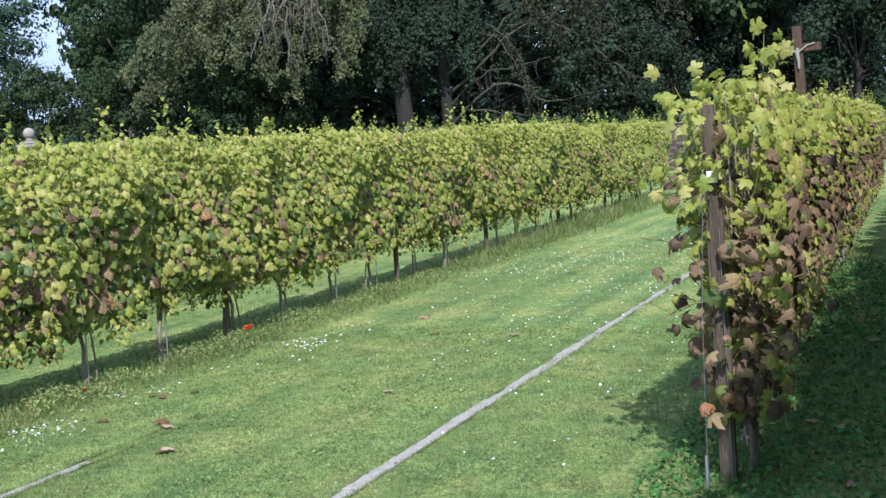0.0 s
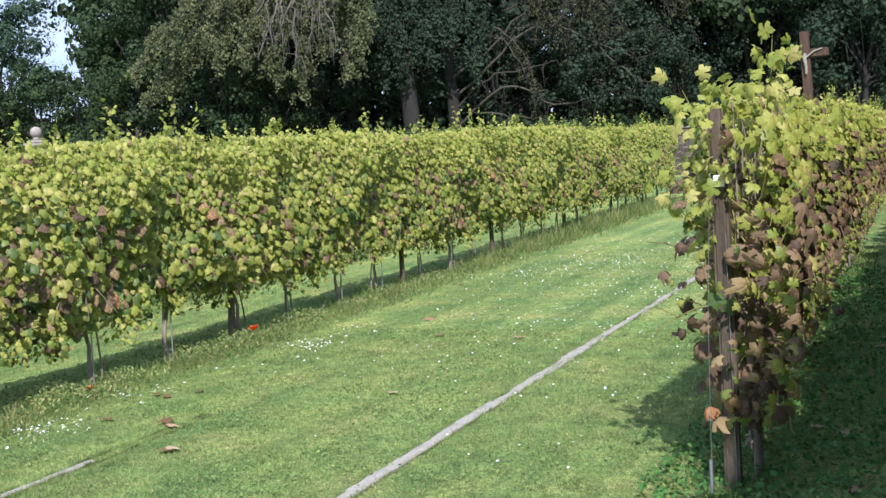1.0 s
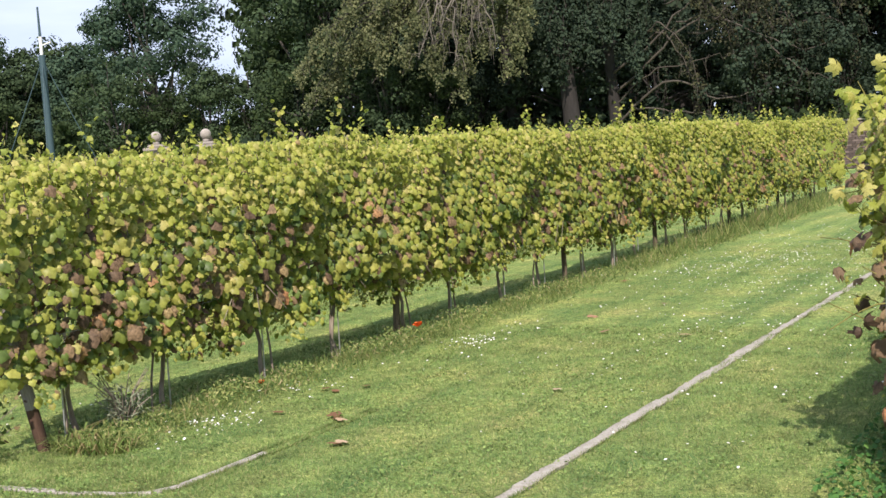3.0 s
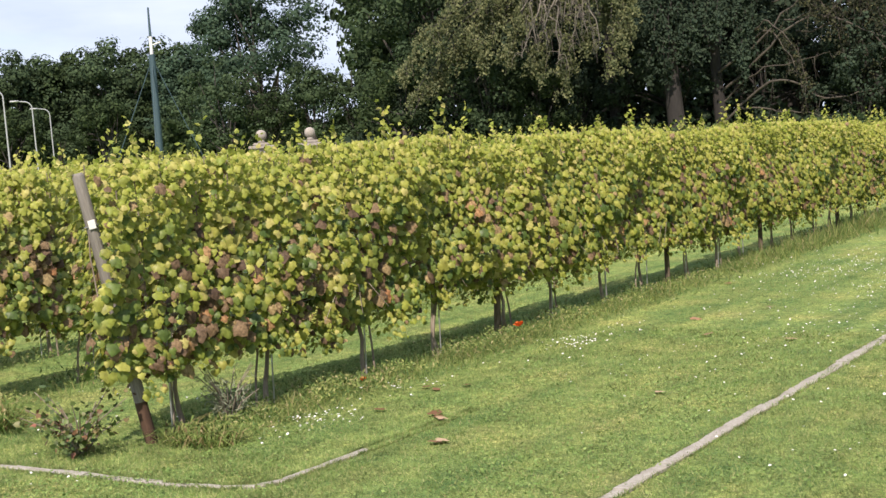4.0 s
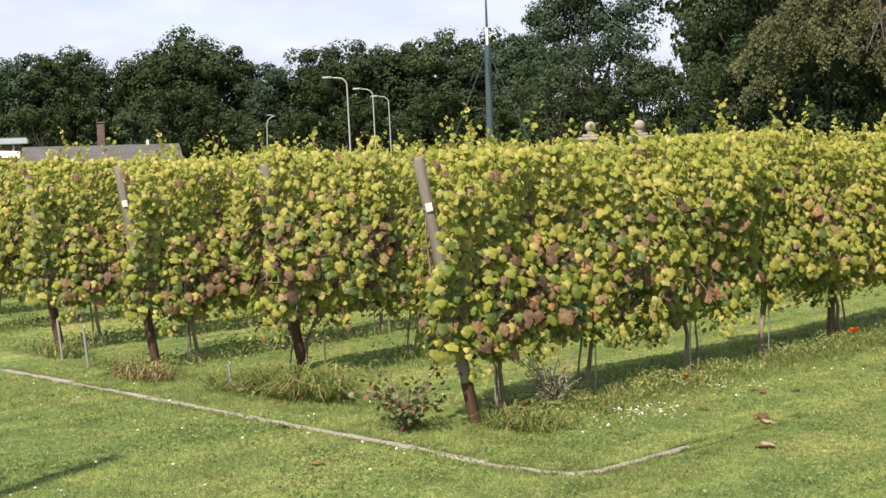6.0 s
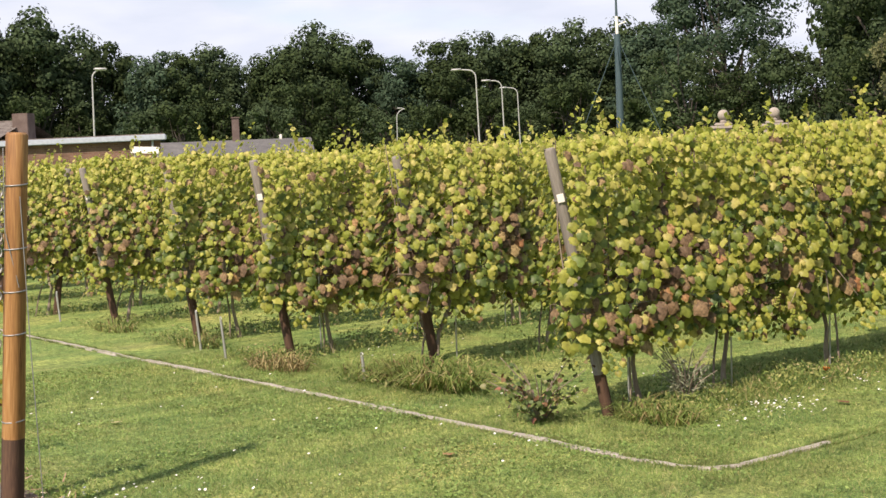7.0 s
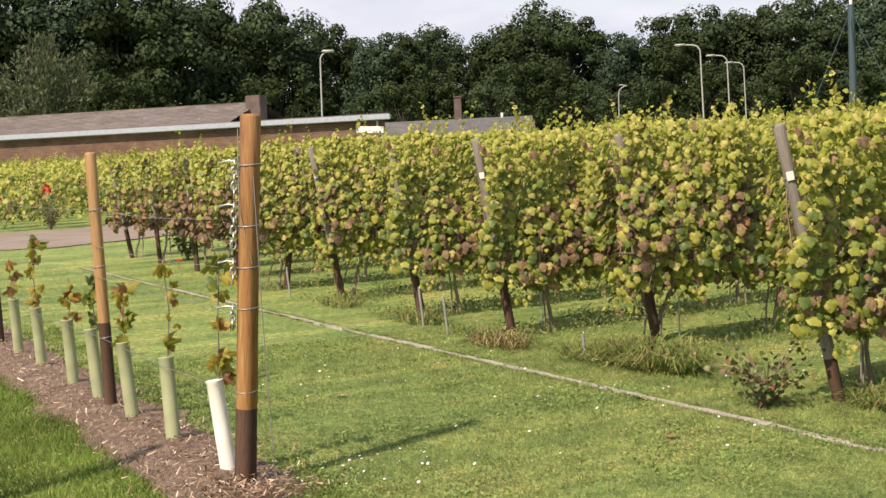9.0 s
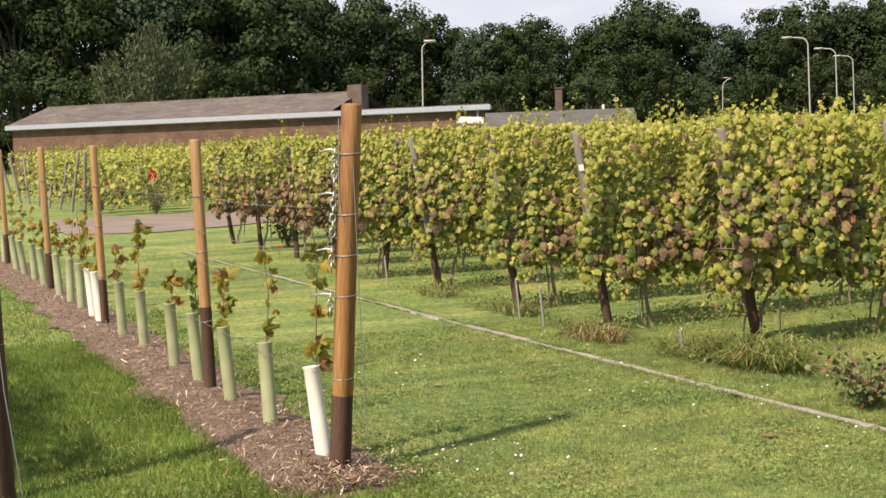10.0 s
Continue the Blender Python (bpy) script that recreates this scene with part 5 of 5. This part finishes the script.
# bare forked branches among the plumes
for i in range(15):
    x, z = -4.0 + rb.uniform(-1.5, 1.0), rb.uniform(6.6, 9.2)
    lean = rb.uniform(-1.3, 1.0)
    OLIVE.append(([(x - lean * 0.8, -2.6, z + 1.3), (x - lean * 0.2, -3.7, z + 0.3), (x + lean * 0.5, -3.9, z - 0.7), (x + lean * 0.6 + rb.uniform(-0.3, 0.3), -4.0, z - rb.uniform(1.3, 2.4))], 0.03))
# lit leaf colour, but the trunk's bark is darkened for shade
weeping_tree(22.9, 58, 13, 0.4, OLIVE, T_OLIVE, SHADE_BARK, "weeping beech with hanging olive-brown foliage and bare pale twigs", 31)
# curtains behind it, their shade put into the leaf colour
SHADED = []
for i in range(22):
    x = rb.uniform(-9.5, -1.0)
    SHADED.append(([(0, 0, 7.5), (x * 0.5, 0.5, 7.6), (x, 0.8, 6.2), (x + rb.uniform(-0.6, 0.3), 0.5, rb.uniform(2.2, 4.2))], rb.uniform(0.5, 1.0)))
for i in range(13):
    x = rb.uniform(1.6, 5.8)
    SHADED.append(([(1.0, 0.0, 9.0), (x * 0.7 + 0.5, -2.8, 9.0), (x, -3.6, 7.6), (x + rb.uniform(-0.4, 0.4), -3.9, rb.uniform(4.4, 6.4))], rb.uniform(0.6, 1.0)))
weeping_tree(25.5, 61, 12, 0.3, SHADED, T_SHADE, SHADE_BARK, "beech with hanging leaves coloured dark green to stand for shade", 33, 24, 34, 0.4, (0.5, 1.6), 0.13, DULL_TWIG)
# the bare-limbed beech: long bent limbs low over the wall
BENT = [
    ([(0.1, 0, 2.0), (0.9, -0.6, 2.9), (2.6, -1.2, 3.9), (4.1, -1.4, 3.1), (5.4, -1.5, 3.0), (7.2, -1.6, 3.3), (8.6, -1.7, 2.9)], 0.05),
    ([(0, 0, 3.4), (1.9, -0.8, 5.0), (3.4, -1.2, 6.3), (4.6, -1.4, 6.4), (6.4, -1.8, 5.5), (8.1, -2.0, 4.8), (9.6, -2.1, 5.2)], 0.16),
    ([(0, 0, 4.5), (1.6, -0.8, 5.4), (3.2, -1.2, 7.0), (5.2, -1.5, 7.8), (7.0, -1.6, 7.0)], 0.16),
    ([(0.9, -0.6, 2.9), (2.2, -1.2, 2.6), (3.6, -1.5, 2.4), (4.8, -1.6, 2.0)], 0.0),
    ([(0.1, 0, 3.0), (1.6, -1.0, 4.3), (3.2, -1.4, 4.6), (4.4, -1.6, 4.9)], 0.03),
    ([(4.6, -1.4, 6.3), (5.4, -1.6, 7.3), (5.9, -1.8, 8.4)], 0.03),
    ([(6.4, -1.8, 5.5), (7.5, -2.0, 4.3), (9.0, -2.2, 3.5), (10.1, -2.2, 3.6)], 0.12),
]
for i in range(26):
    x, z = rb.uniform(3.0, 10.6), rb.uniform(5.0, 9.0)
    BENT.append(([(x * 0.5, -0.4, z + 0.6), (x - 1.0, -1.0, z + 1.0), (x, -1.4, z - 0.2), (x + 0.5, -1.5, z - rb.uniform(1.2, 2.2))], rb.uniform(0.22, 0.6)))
# leaves and bark take the copies darkened for shade
weeping_tree(21.0, 59, 13, 0.3, BENT, T_SHADED_BEECH, SHADE_BARK, "old beech with long bent bare limbs and thin brown-green foliage darkened for shade", 37, 24, 34, 0.3, (0.4, 1.4), 0.1, DULL_TWIG)


def feathery_willow(az, dist, h, wide, seed):
    x, y = polar(az, dist)
    rn = np.random.default_rng(seed)
    e = holder("willow", pose(x, y, 0), "feathery grey-green willow beside the barn", "tree")
    bars, pos, tips = [], [], []
    for i in range(60):
        a, q = rn.uniform(0, 6.3), rn.uniform(0.2, 1)
        top = np.array((math.cos(a) * wide * q, math.sin(a) * wide * q, h * (1 - 0.5 * q * q) * rn.uniform(0.85, 1.05)))
        bars.append(([(0, 0, 0), tuple(top * (0.4, 0.4, 0.5)), tuple(top)], [0.09, 0.05, 0.012]))
        for s in rn.uniform(0.35, 1.0, 150):
            pos.append(top * (s ** 1.2, s ** 1.2, s) + rn.normal(0, 0.22, 3)), tips.append(top / h + rn.normal(0, 0.3, 3))
    part("trunk", tubes("trunk", bars, TREE_BARK, 5), e)
    pos, tips = np.array(pos), np.array(tips)
    v, f = scatter(CARD[0] * (0.45, 1.4, 1), CARD[1], pos, frames(rn.normal(0, 1, pos.shape), tips), 0.24 * rn.uniform(0.6, 1.4, len(pos)))
    part("crown", fast_mesh("crown", v, f, [T_WILLOW]), e)


feathery_willow(79.8, 90, 10.2, 4.6, 5)

# undergrowth closing the foot of the woods
def undergrowth(az0, az1, dist, high, n, size, mat, label):
    az, d = np.radians(rng.uniform(az0, az1, n)), dist + rng.uniform(0, 4, n)
    top = high * (0.75 + 0.25 * np.sin(az * 60) * np.sin(az * 23 + 1))
    p = np.stack([-d * np.sin(az), d * np.cos(az), top * rng.uniform(0, 1, n)], 1)
    v, f = scatter(CARD[0], CARD[1], p, frames(rng.normal(0, 1, (n, 3)), rng.normal(0, 1, (n, 3))), size * rng.uniform(0.6, 1.4, n))
    tagged(part("undergrowth", fast_mesh("undergrowth", v, f, [mat])), label, "undergrowth", kind="stuff")


# the first two wear the leaf colour darkened for the wood's shade
undergrowth(-10, 36.5, 88, 13.0, 16000, 0.7, T_SHADE, "dark undergrowth deep in the wood")
undergrowth(-10, 37.5, 60, 3.6, 14000, 0.34, T_SHADE, "dark undergrowth behind the garden wall")
undergrowth(36, 45, 98, 7.0, 7000, 0.5, T_MID, "dark green undergrowth at the wood's edge")
undergrowth(42, 92, 136, 8.0, 16000, 0.9, T_DARK, "dark undergrowth of the far woodland")

# ivy along the wall's coping
n = 5000
p = np.stack([rng.uniform(-32, 2, n), 45.7 + rng.normal(0, 0.25, n), 1.7 + rng.gamma(1.2, 0.12, n)], 1)
v, f = scatter(CARD[0], CARD[1], p, frames(rng.normal(0, 1, (n, 3)) + (0, -0.6, 0.6), rng.normal(0, 1, (n, 3))), rng.uniform(0.08, 0.2, n))
tagged(part("ivy", fast_mesh("ivy", v, f, [T_MID])), "dark ivy trailing along the coping of the wall", "ivy", kind="stuff")


# ---- grass, weeds and flowers ----
TALL = (np.array([(-0.035, 0, 0), (0.035, 0, 0), (0.04, 0.95, 0.25)]), np.array([(0, 1, 2)]))
BLADE = (np.array([(-0.08, 0, 0), (0.08, 0, 0), (0.05, 0.9, 0.2)]), np.array([(0, 1, 2)]))


def blades(name, pos, size, mat, label, lean=0.5, shape=BLADE):
    n = len(pos)
    a = rng.uniform(0, 2 * math.pi, n)
    nrm = np.stack([np.cos(a), np.sin(a), rng.uniform(0, 0.8, n)], 1)
    tip = np.stack([rng.normal(0, lean, n), rng.normal(0, lean, n), np.ones(n)], 1)
    v, f = scatter(shape[0], shape[1], pos, frames(nrm, tip), size)
    return tagged(part(name, fast_mesh(name, v, f, [mat])), label, "grass", kind="stuff")


def spread(n, x0, x1, y0, y1):
    return np.stack([rng.uniform(x0, x1, n), rng.uniform(y0, y1, n), np.full(n, -0.012)], 1)


lawn = np.concatenate([spread(160000, -6.2, 0.3, 4.4, 10), spread(60000, -6.2, -0.2, 10, 17), spread(130000, -10, -4, 1.9, 5.2), spread(20000, -20, -11, 1.7, 5.2), spread(30000, -9, -6, 5, 14)])
blades("lawn_grass", lawn, rng.uniform(0.016, 0.034, len(lawn)), GRASS, "short mown grass blades of the lawn", 1.0)
lush = np.concatenate([spread(60000, -11, -5.3, -0.6, 1.42), spread(24000, -19, -11, -1.5, 1.2)])
invade = spread(9000, -13, -5.2, 1.2, 2.2)
band = invade[:, 1] - young_y(invade[:, 0])
lush = np.concatenate([lush, invade[np.abs(band + 0.06) + rng.normal(0, 0.06, 9000) > 0.27], spread(1500, -5.75, -5.1, 1.35, 2.1)])
blades("lush_grass", lush, rng.uniform(0.03, 0.06, len(lush)), LUSH, "longer deep green grass beside the mulch", 0.8)
clover = np.concatenate([spread(22000, -10, -4, 1.9, 4.6), spread(14000, -5, -1.2, 4.6, 10)])
thick = np.array([noise.noise((a * 1.1, b * 1.1, 6.0)) for a, b, c in clover])
clover = clover[thick + rng.normal(0, 0.12, len(clover)) > 0.05]
clover[:, 2] = rng.uniform(0.0, 0.018, len(clover))
v, f = scatter(CARD[0], CARD[1], clover, frames(rng.normal(0, 0.4, clover.shape) + (0, 0, 1), rng.normal(0, 1, clover.shape)), rng.uniform(0.01, 0.019, len(clover)))
tagged(part("clover", fast_mesh("clover", v, f, [CLOVER])), "patches of low green clover in the lawn", "clover", kind="stuff")
edge = []
for (ax, ay), (bx, by), n in (((-2.57, 2.2), (-2.57, 20), 16000), ((-4.21, 6.6), (-4.22, 4.75), 2800), ((-4.22, 4.72), (-4.42, 4.57), 500), ((-4.42, 4.57), (-5.84, 4.46), 2600), ((-5.84, 4.46), (-7.35, 4.38), 2600), ((-7.35, 4.38), (-13.26, 4.1), 7000), ((-13.26, 4.1), (-19.5, 3.85), 5000)):
    q = rng.uniform(0, 1, n)
    cx, cy = ax + (bx - ax) * q, ay + (by - ay) * q
    off = np.where(rng.uniform(size=n) < 0.5, -1, 1) * (0.045 - 0.03 * np.abs(np.sin(cx * 3.1 + cy * 2.3) * np.sin(cx * 1.3 - cy * 4.7)) * rng.uniform(0.3, 1.3, n))
    ln = math.hypot(bx - ax, by - ay)
    edge.append(np.stack([cx - off * (by - ay) / ln, cy + off * (bx - ax) / ln, np.full(n, -0.01)], 1))
edge = np.concatenate(edge)
blades("edge_grass", edge, rng.uniform(0.016, 0.034, len(edge)), GRASS, "grass growing over the edges of the kerbs", 0.9)
weeds = []
for x0, y0, y1, n in ((-5.36, 5.45, 28, 40000), (-7.6, 5.7, 22, 9000), (-9.1, 5.0, 12, 2500), (-10.75, 5.0, 10, 1800), (-12.4, 5, 9, 1500), (-14.1, 5, 9, 1500), (-15.7, 5, 9, 1200), (-0.95, 5.4, 16, 7000)):
    y = y0 + (y1 - y0) * rng.uniform(0, 1, n) ** 1.2
    keep = np.array([noise.noise((x0, q * 1.4, 2.0)) for q in y]) + rng.normal(0, 0.35, n) > -0.25
    y = y[keep]
    weeds.append(np.stack([x0 + DRIFT * (y - 5) + rng.normal(0, 0.16, len(y)), y, np.full(len(y), -0.01)], 1))
weeds = np.concatenate(weeds)
blades("weeds", weeds, rng.gamma(3.0, 0.017, len(weeds)).clip(0.02, 0.14) * (1 + 1.6 * np.clip((weeds[:, 1] - 12) / 8, 0, 1)), WEED, "tall weeds and seeding grass along the feet of the vines", 0.7, TALL)

wl_n = 30000
wy = 5.4 + 22 * rng.uniform(0, 1, wl_n) ** 1.7
wx = -5.4 + DRIFT * (wy - 5) + rng.normal(0, 0.2, wl_n)
tuft = np.array([noise.noise((3.0, q * 1.7, 5.0)) for q in wy])
wp = np.stack([wx, wy, rng.uniform(0, 0.06, wl_n) + 0.1 * np.clip(tuft + 0.25, 0, 1) * rng.uniform(0, 1, wl_n)], 1)
wp = wp[tuft + rng.normal(0, 0.25, wl_n) > -0.12]
wl_n = len(wp)
# the same weeds in tufts under the rows behind
for x0, y1, n in ((-7.6, 16, 12000), (-9.1, 13, 9000), (-10.75, 12, 8000), (-12.4, 11, 7000), (-14.1, 11, 6000), (-15.7, 11, 5000)):
    y = 4.75 + (y1 - 4.75) * rng.uniform(0, 1, n) ** 1.6
    tuft = np.array([noise.noise((x0, q * 2.1, 7.0)) for q in y])
    q = np.stack([x0 + DRIFT * (y - 5) + rng.normal(0, 0.24, n), y, rng.uniform(0, 0.07, n) + 0.16 * np.clip(tuft + 0.15, 0, 1) * rng.uniform(0, 1, n)], 1)
    wp = np.concatenate([wp, q[tuft + rng.normal(0, 0.25, n) > -0.1]])
wl_n = len(wp)
v, f = scatter(CARD[0] * (0.5, 1.2, 1), CARD[1], wp, frames(rng.normal(0, 0.9, (wl_n, 3)) + (0.3, -0.4, 0.8), rng.normal(0, 1, (wl_n, 3)) + (0, 0, 0.8)), rng.uniform(0.01, 0.03, wl_n))
tagged(part("weed_leaves", fast_mesh("weed_leaves", v, f, [WEED])), "leafy yellow-green weeds at the feet of the vines", "weeds", kind="stuff")

# broad-leaved ground cover in the shade by the withered row
n = 20000
p = np.stack([-0.95 + rng.uniform(-0.35, 1.6, n), 5.0 + rng.uniform(0, 9, n), rng.uniform(0.0, 0.06, n)], 1)
v, f = scatter(CARD[0], CARD[1], p, frames(rng.normal(0, 0.5, (n, 3)) + (0, 0, 1), rng.normal(0, 1, (n, 3))), rng.uniform(0.012, 0.035, n))
tagged(part("ground_cover", fast_mesh("ground_cover", v, f, [COVER])), "low broad-leaved weeds in the shade", "weeds", kind="stuff")

# daisies
d = [spread(260, -5.0, -2.7, 7, 22), spread(30, -2.5, -1.3, 5, 10), spread(45, -9, -5, 1.9, 4.4), spread(50, -9, -5.5, 4.4, 6.5)]
for cx, cy, n, s in ((-4.75, 9.0, 80, 0.2), (-4.0, 15.2, 210, 0.9), (-3.0, 13.0, 170, 1.1), (-3.5, 18.0, 150, 1.5), (-2.75, 10.5, 70, 1.6), (-4.9, 5.9, 70, 0.2), (-4.6, 13.8, 50, 0.4), (-3.1, 10.2, 40, 0.6), (-4.95, 6.9, 20, 0.2), (-5.8, 2.3, 30, 0.25)):
    d.append(np.stack([rng.normal(cx, s * 0.6, n), rng.normal(cy, s, n), np.zeros(n)], 1))
d = np.concatenate(d)
d[:, 2] = rng.uniform(0.02, 0.045, len(d))
DISC = (np.array([(0, 0, 0.12)] + [(0.5 * math.cos(a), 0.5 * math.sin(a), 0.0) for a in np.linspace(0, 2 * math.pi, 9)[:-1]]), np.array([(0, 1 + i, 1 + (i + 1) % 8) for i in range(8)]))
v, f = scatter(*DISC, d, frames(rng.normal(0, 0.25, (len(d), 3)) + (0, -0.2, 1), rng.normal(0, 1, (len(d), 3))), rng.uniform(0.009, 0.018, len(d)))
tagged(part("daisies", fast_mesh("daisies", v, f, [PETAL])), "small white daisies scattered in the lawn", "daisies", kind="stuff")


def bloom(name, x, y, h, mat, label, petals=6, size=0.05):
    rl = random.Random(int(x * 100 + y * 10))
    e = holder(name, pose(x, y, 0, 0, 0, rl.uniform(0, 360)), label, "flower", "garden flowers")
    part("stem", tubes("stem", [([(0, 0, -0.02), (0.01, 0, h * 0.6), (0, 0.01, h)], 0.0025)], WEED, 4), e)
    for i in range(petals):
        a = 2 * math.pi * i / petals
        m = Matrix.Translation((0, 0.01, h)) @ Matrix.Rotation(a, 4, "Z") @ Matrix.Rotation(rl.uniform(0.2, 0.9), 4, "X") @ Matrix.Scale(size, 4)
        part("petal", petal_mesh(mat), e, m)


PETALS = {}


def petal_mesh(mat):
    if mat.name not in PETALS:
        s = leaf_shape([(0, 0), (0.4, 0.25), (0.45, 0.6), (0.2, 0.9), (-0.2, 0.9), (-0.45, 0.6), (-0.4, 0.25)], -0.3, -0.3)
        PETALS[mat.name] = fast_mesh("petal", s[0], s[1], [mat])
    return PETALS[mat.name]


bloom("poppy", -5.36, 9.18, 0.1, POPPY, "single orange-red poppy in the grass", 6, 0.06)
bloom("poppy", -5.3, 6.9, 0.06, POPPY, "single orange-red poppy in the grass", 5, 0.035)
bloom("poppy", -17.6, 4.8, 0.12, POPPY, "single orange-red poppy in the grass", 5, 0.06)


def rose_bush(x, y, s, label, seed, reds, mat=BUSH, h=0.4):
    rn = np.random.default_rng(seed)
    e = holder("rose_bush", pose(x, y, 0), label, "bush", "bushes at the row ends")
    bars, pos = [], []
    for i in range(22):
        a = rn.uniform(0, 6.3)
        top = np.array((math.cos(a) * s * rn.uniform(0.2, 1), math.sin(a) * s * rn.uniform(0.2, 1), h * rn.uniform(0.5, 1.15)))
        bars.append(([(0, 0, -0.02), tuple(top * (0.4, 0.4, 0.6)), tuple(top)], [0.005, 0.004, 0.002]))
        for q in rn.uniform(0.15, 1, 17 if h < 0.5 else 26):
            pos.append(top * q + rn.normal(0, 0.03, 3))
    part("branchwork", tubes("branchwork", bars, BARK, 4), e)
    pos = np.array(pos)
    shape = LEAF_LO[0] * ((0.22, 1.5, 1) if mat in (SILVER, WEED) else (1, 1, 1))
    v, f = scatter(shape, LEAF_LO[1], pos, frames(rn.normal(0, 1, pos.shape) + (0, 0, 0.5), rn.normal(0, 1, pos.shape)), rn.uniform(0.018, 0.042, len(pos)) * (1.3 if h > 0.5 else 1))
    part("foliage", fast_mesh("foliage", v, f, [mat]), e)
    for i in range(reds):
        a = rn.uniform(0, 6.3)
        for k in range(5):
            m = Matrix.Translation((math.cos(a) * s * 0.7, math.sin(a) * s * 0.7, h * rn.uniform(0.85, 1.1))) @ Matrix.Rotation(k * 1.26, 4, "Z") @ Matrix.Rotation(0.9, 4, "X") @ Matrix.Scale(0.09, 4)
            part("petal", petal_mesh(ROSE), e, m)


rose_bush(-5.72, 4.82, 0.36, "low rose bush with reddish young leaves at the row end", 1, 0, BUSH, 0.3)
rose_bush(-5.5, 5.8, 0.26, "small silvery lavender-like bush at the foot of the vines", 2, 0, SILVER, 0.3)


def grass_tuft(x, y, wide, h, n, mat, label, seed):
    """A clump of arching blades, each bent over at its middle."""
    rn = np.random.default_rng(seed)
    e = holder("grass_tuft", pose(x, y, 0), label, "grass tuft", "tufts at the row ends")
    for name, count, stuff in (("blade_clump", n, mat), ("dry_clump", n // 4, DRY)):
        a, d = rn.uniform(0, 6.3, count), wide * np.sqrt(rn.uniform(0, 1, count))
        foot = np.stack([np.cos(a) * d * 1.5, np.sin(a) * d * 0.7, np.full(count, -0.01)], 1)
        out = np.stack([np.cos(a), np.sin(a), np.zeros(count)], 1) * rn.uniform(0.1, 0.6, (count, 1)) + rn.normal(0, 0.45, (count, 3)) * (1, 1, 0)
        tall = h * rn.uniform(0.15, 1.1, (count, 1)) ** 1.4
        side = np.stack([-out[:, 1], out[:, 0], np.zeros(count)], 1)
        side *= 0.0042 * rn.uniform(0.6, 1.4, (count, 1)) / (np.linalg.norm(side, axis=1, keepdims=True) + 1e-6)
        mid, tip = foot + out * tall * 0.7 + (0, 0, 1) * tall * 0.62, foot + out * tall * 1.6 + (0, 0, 1) * tall * rn.uniform(0.2, 0.8, (count, 1))
        v = np.stack([foot - side, foot + side, mid + side, mid - side, tip + side * 0.2, tip - side * 0.2], 1).reshape(-1, 3)
        k = np.arange(count)[:, None] * 6
        part(name, fast_mesh(name, v, np.concatenate([k + (0, 1, 2, 3), k + (3, 2, 4, 5)]), [stuff]), e)


grass_tuft(-7.2, 5.12, 0.3, 0.24, 1300, TUFT, "dense tuft of long green grass at the row end", 3)
grass_tuft(-7.75, 5.0, 0.2, 0.15, 450, TUFT, "low tuft of grass beside a grey peg", 4)
grass_tuft(-8.75, 4.8, 0.24, 0.15, 300, DRY, "low tuft of dry brownish grass at a row end", 5)
grass_tuft(-5.3, 5.3, 0.2, 0.14, 500, TUFT, "low tuft of grass beside the end post", 6)
grass_tuft(-10.4, 4.95, 0.22, 0.14, 220, WEED, "low tuft of grass at a row end", 7)
grass_tuft(-12.1, 4.9, 0.22, 0.14, 200, WEED, "low tuft of grass at a row end", 8)
for px, py, ph in ((-7.72, 4.92, 0.16), (-9.5, 4.75, 0.3), (-10.15, 4.85, 0.3), (-13.3, 4.8, 0.28)):
    peg = holder("ground_peg", pose(px, py, 0, 3, -4, 0), "short grey metal peg in the grass before a row", "peg", "ground pegs")
    part("rod", tubes("rod", [([(0, 0, -0.05), (0, 0, ph)], [0.011, 0.011])], STEEL, 7), peg)
    part("eye", tubes("eye", [([(0.016 * math.cos(a), 0, ph + 0.014 + 0.016 * math.sin(a)) for a in np.linspace(0, 6.28, 9)], 0.004)], STEEL, 5), peg)
rose_bush(-31.3, 5.6, 0.6, "dark rose bush with red blooms before the far vines", 4, 3, BUSH, 0.95)
rose_bush(-33.7, 4.6, 0.6, "dark rose bush with red blooms before the far vines", 5, 2, BUSH, 0.75)
rose_bush(-19.3, 5.4, 0.6, "dark rose bush with red blooms at a row end", 6, 2, BUSH, 0.9)

# fallen leaves
r = random.Random(8)
FALLEN = [fast_mesh("fallen_leaf", LEAF_DRY[0] * (1, 1, s), LEAF_DRY[1], [tinted(DEAD, 0)]) for s in (0.06, 0.12, 0.2)]
SPOTS = [(-4.27, 6.25), (-4.2, 6.22), (-4.33, 6.3), (-3.95, 5.7), (-3.88, 5.72), (-5.39, 3.92), (-4.9, 7.1), (-4.8, 7.05), (-3.3, 7.3), (-7.6, 3.0), (-4.4, 10.5)]
SPOTS += [(r.uniform(-0.7, 1.0), r.uniform(5.2, 11)) for _ in range(26)] + [(r.uniform(-5.2, -2.8), r.uniform(5, 14)) for _ in range(6)]
for x, y in SPOTS:
    ob = part("fallen_leaf", r.choice(FALLEN), None, pose(x, y, 0.01, r.uniform(-7, 7), r.uniform(-7, 7), r.uniform(0, 360)) @ Matrix.Scale(r.uniform(0.07, 0.11), 4))
    tagged(ob, "curled brown fallen vine leaf lying on the grass", "leaf", "fallen leaves")
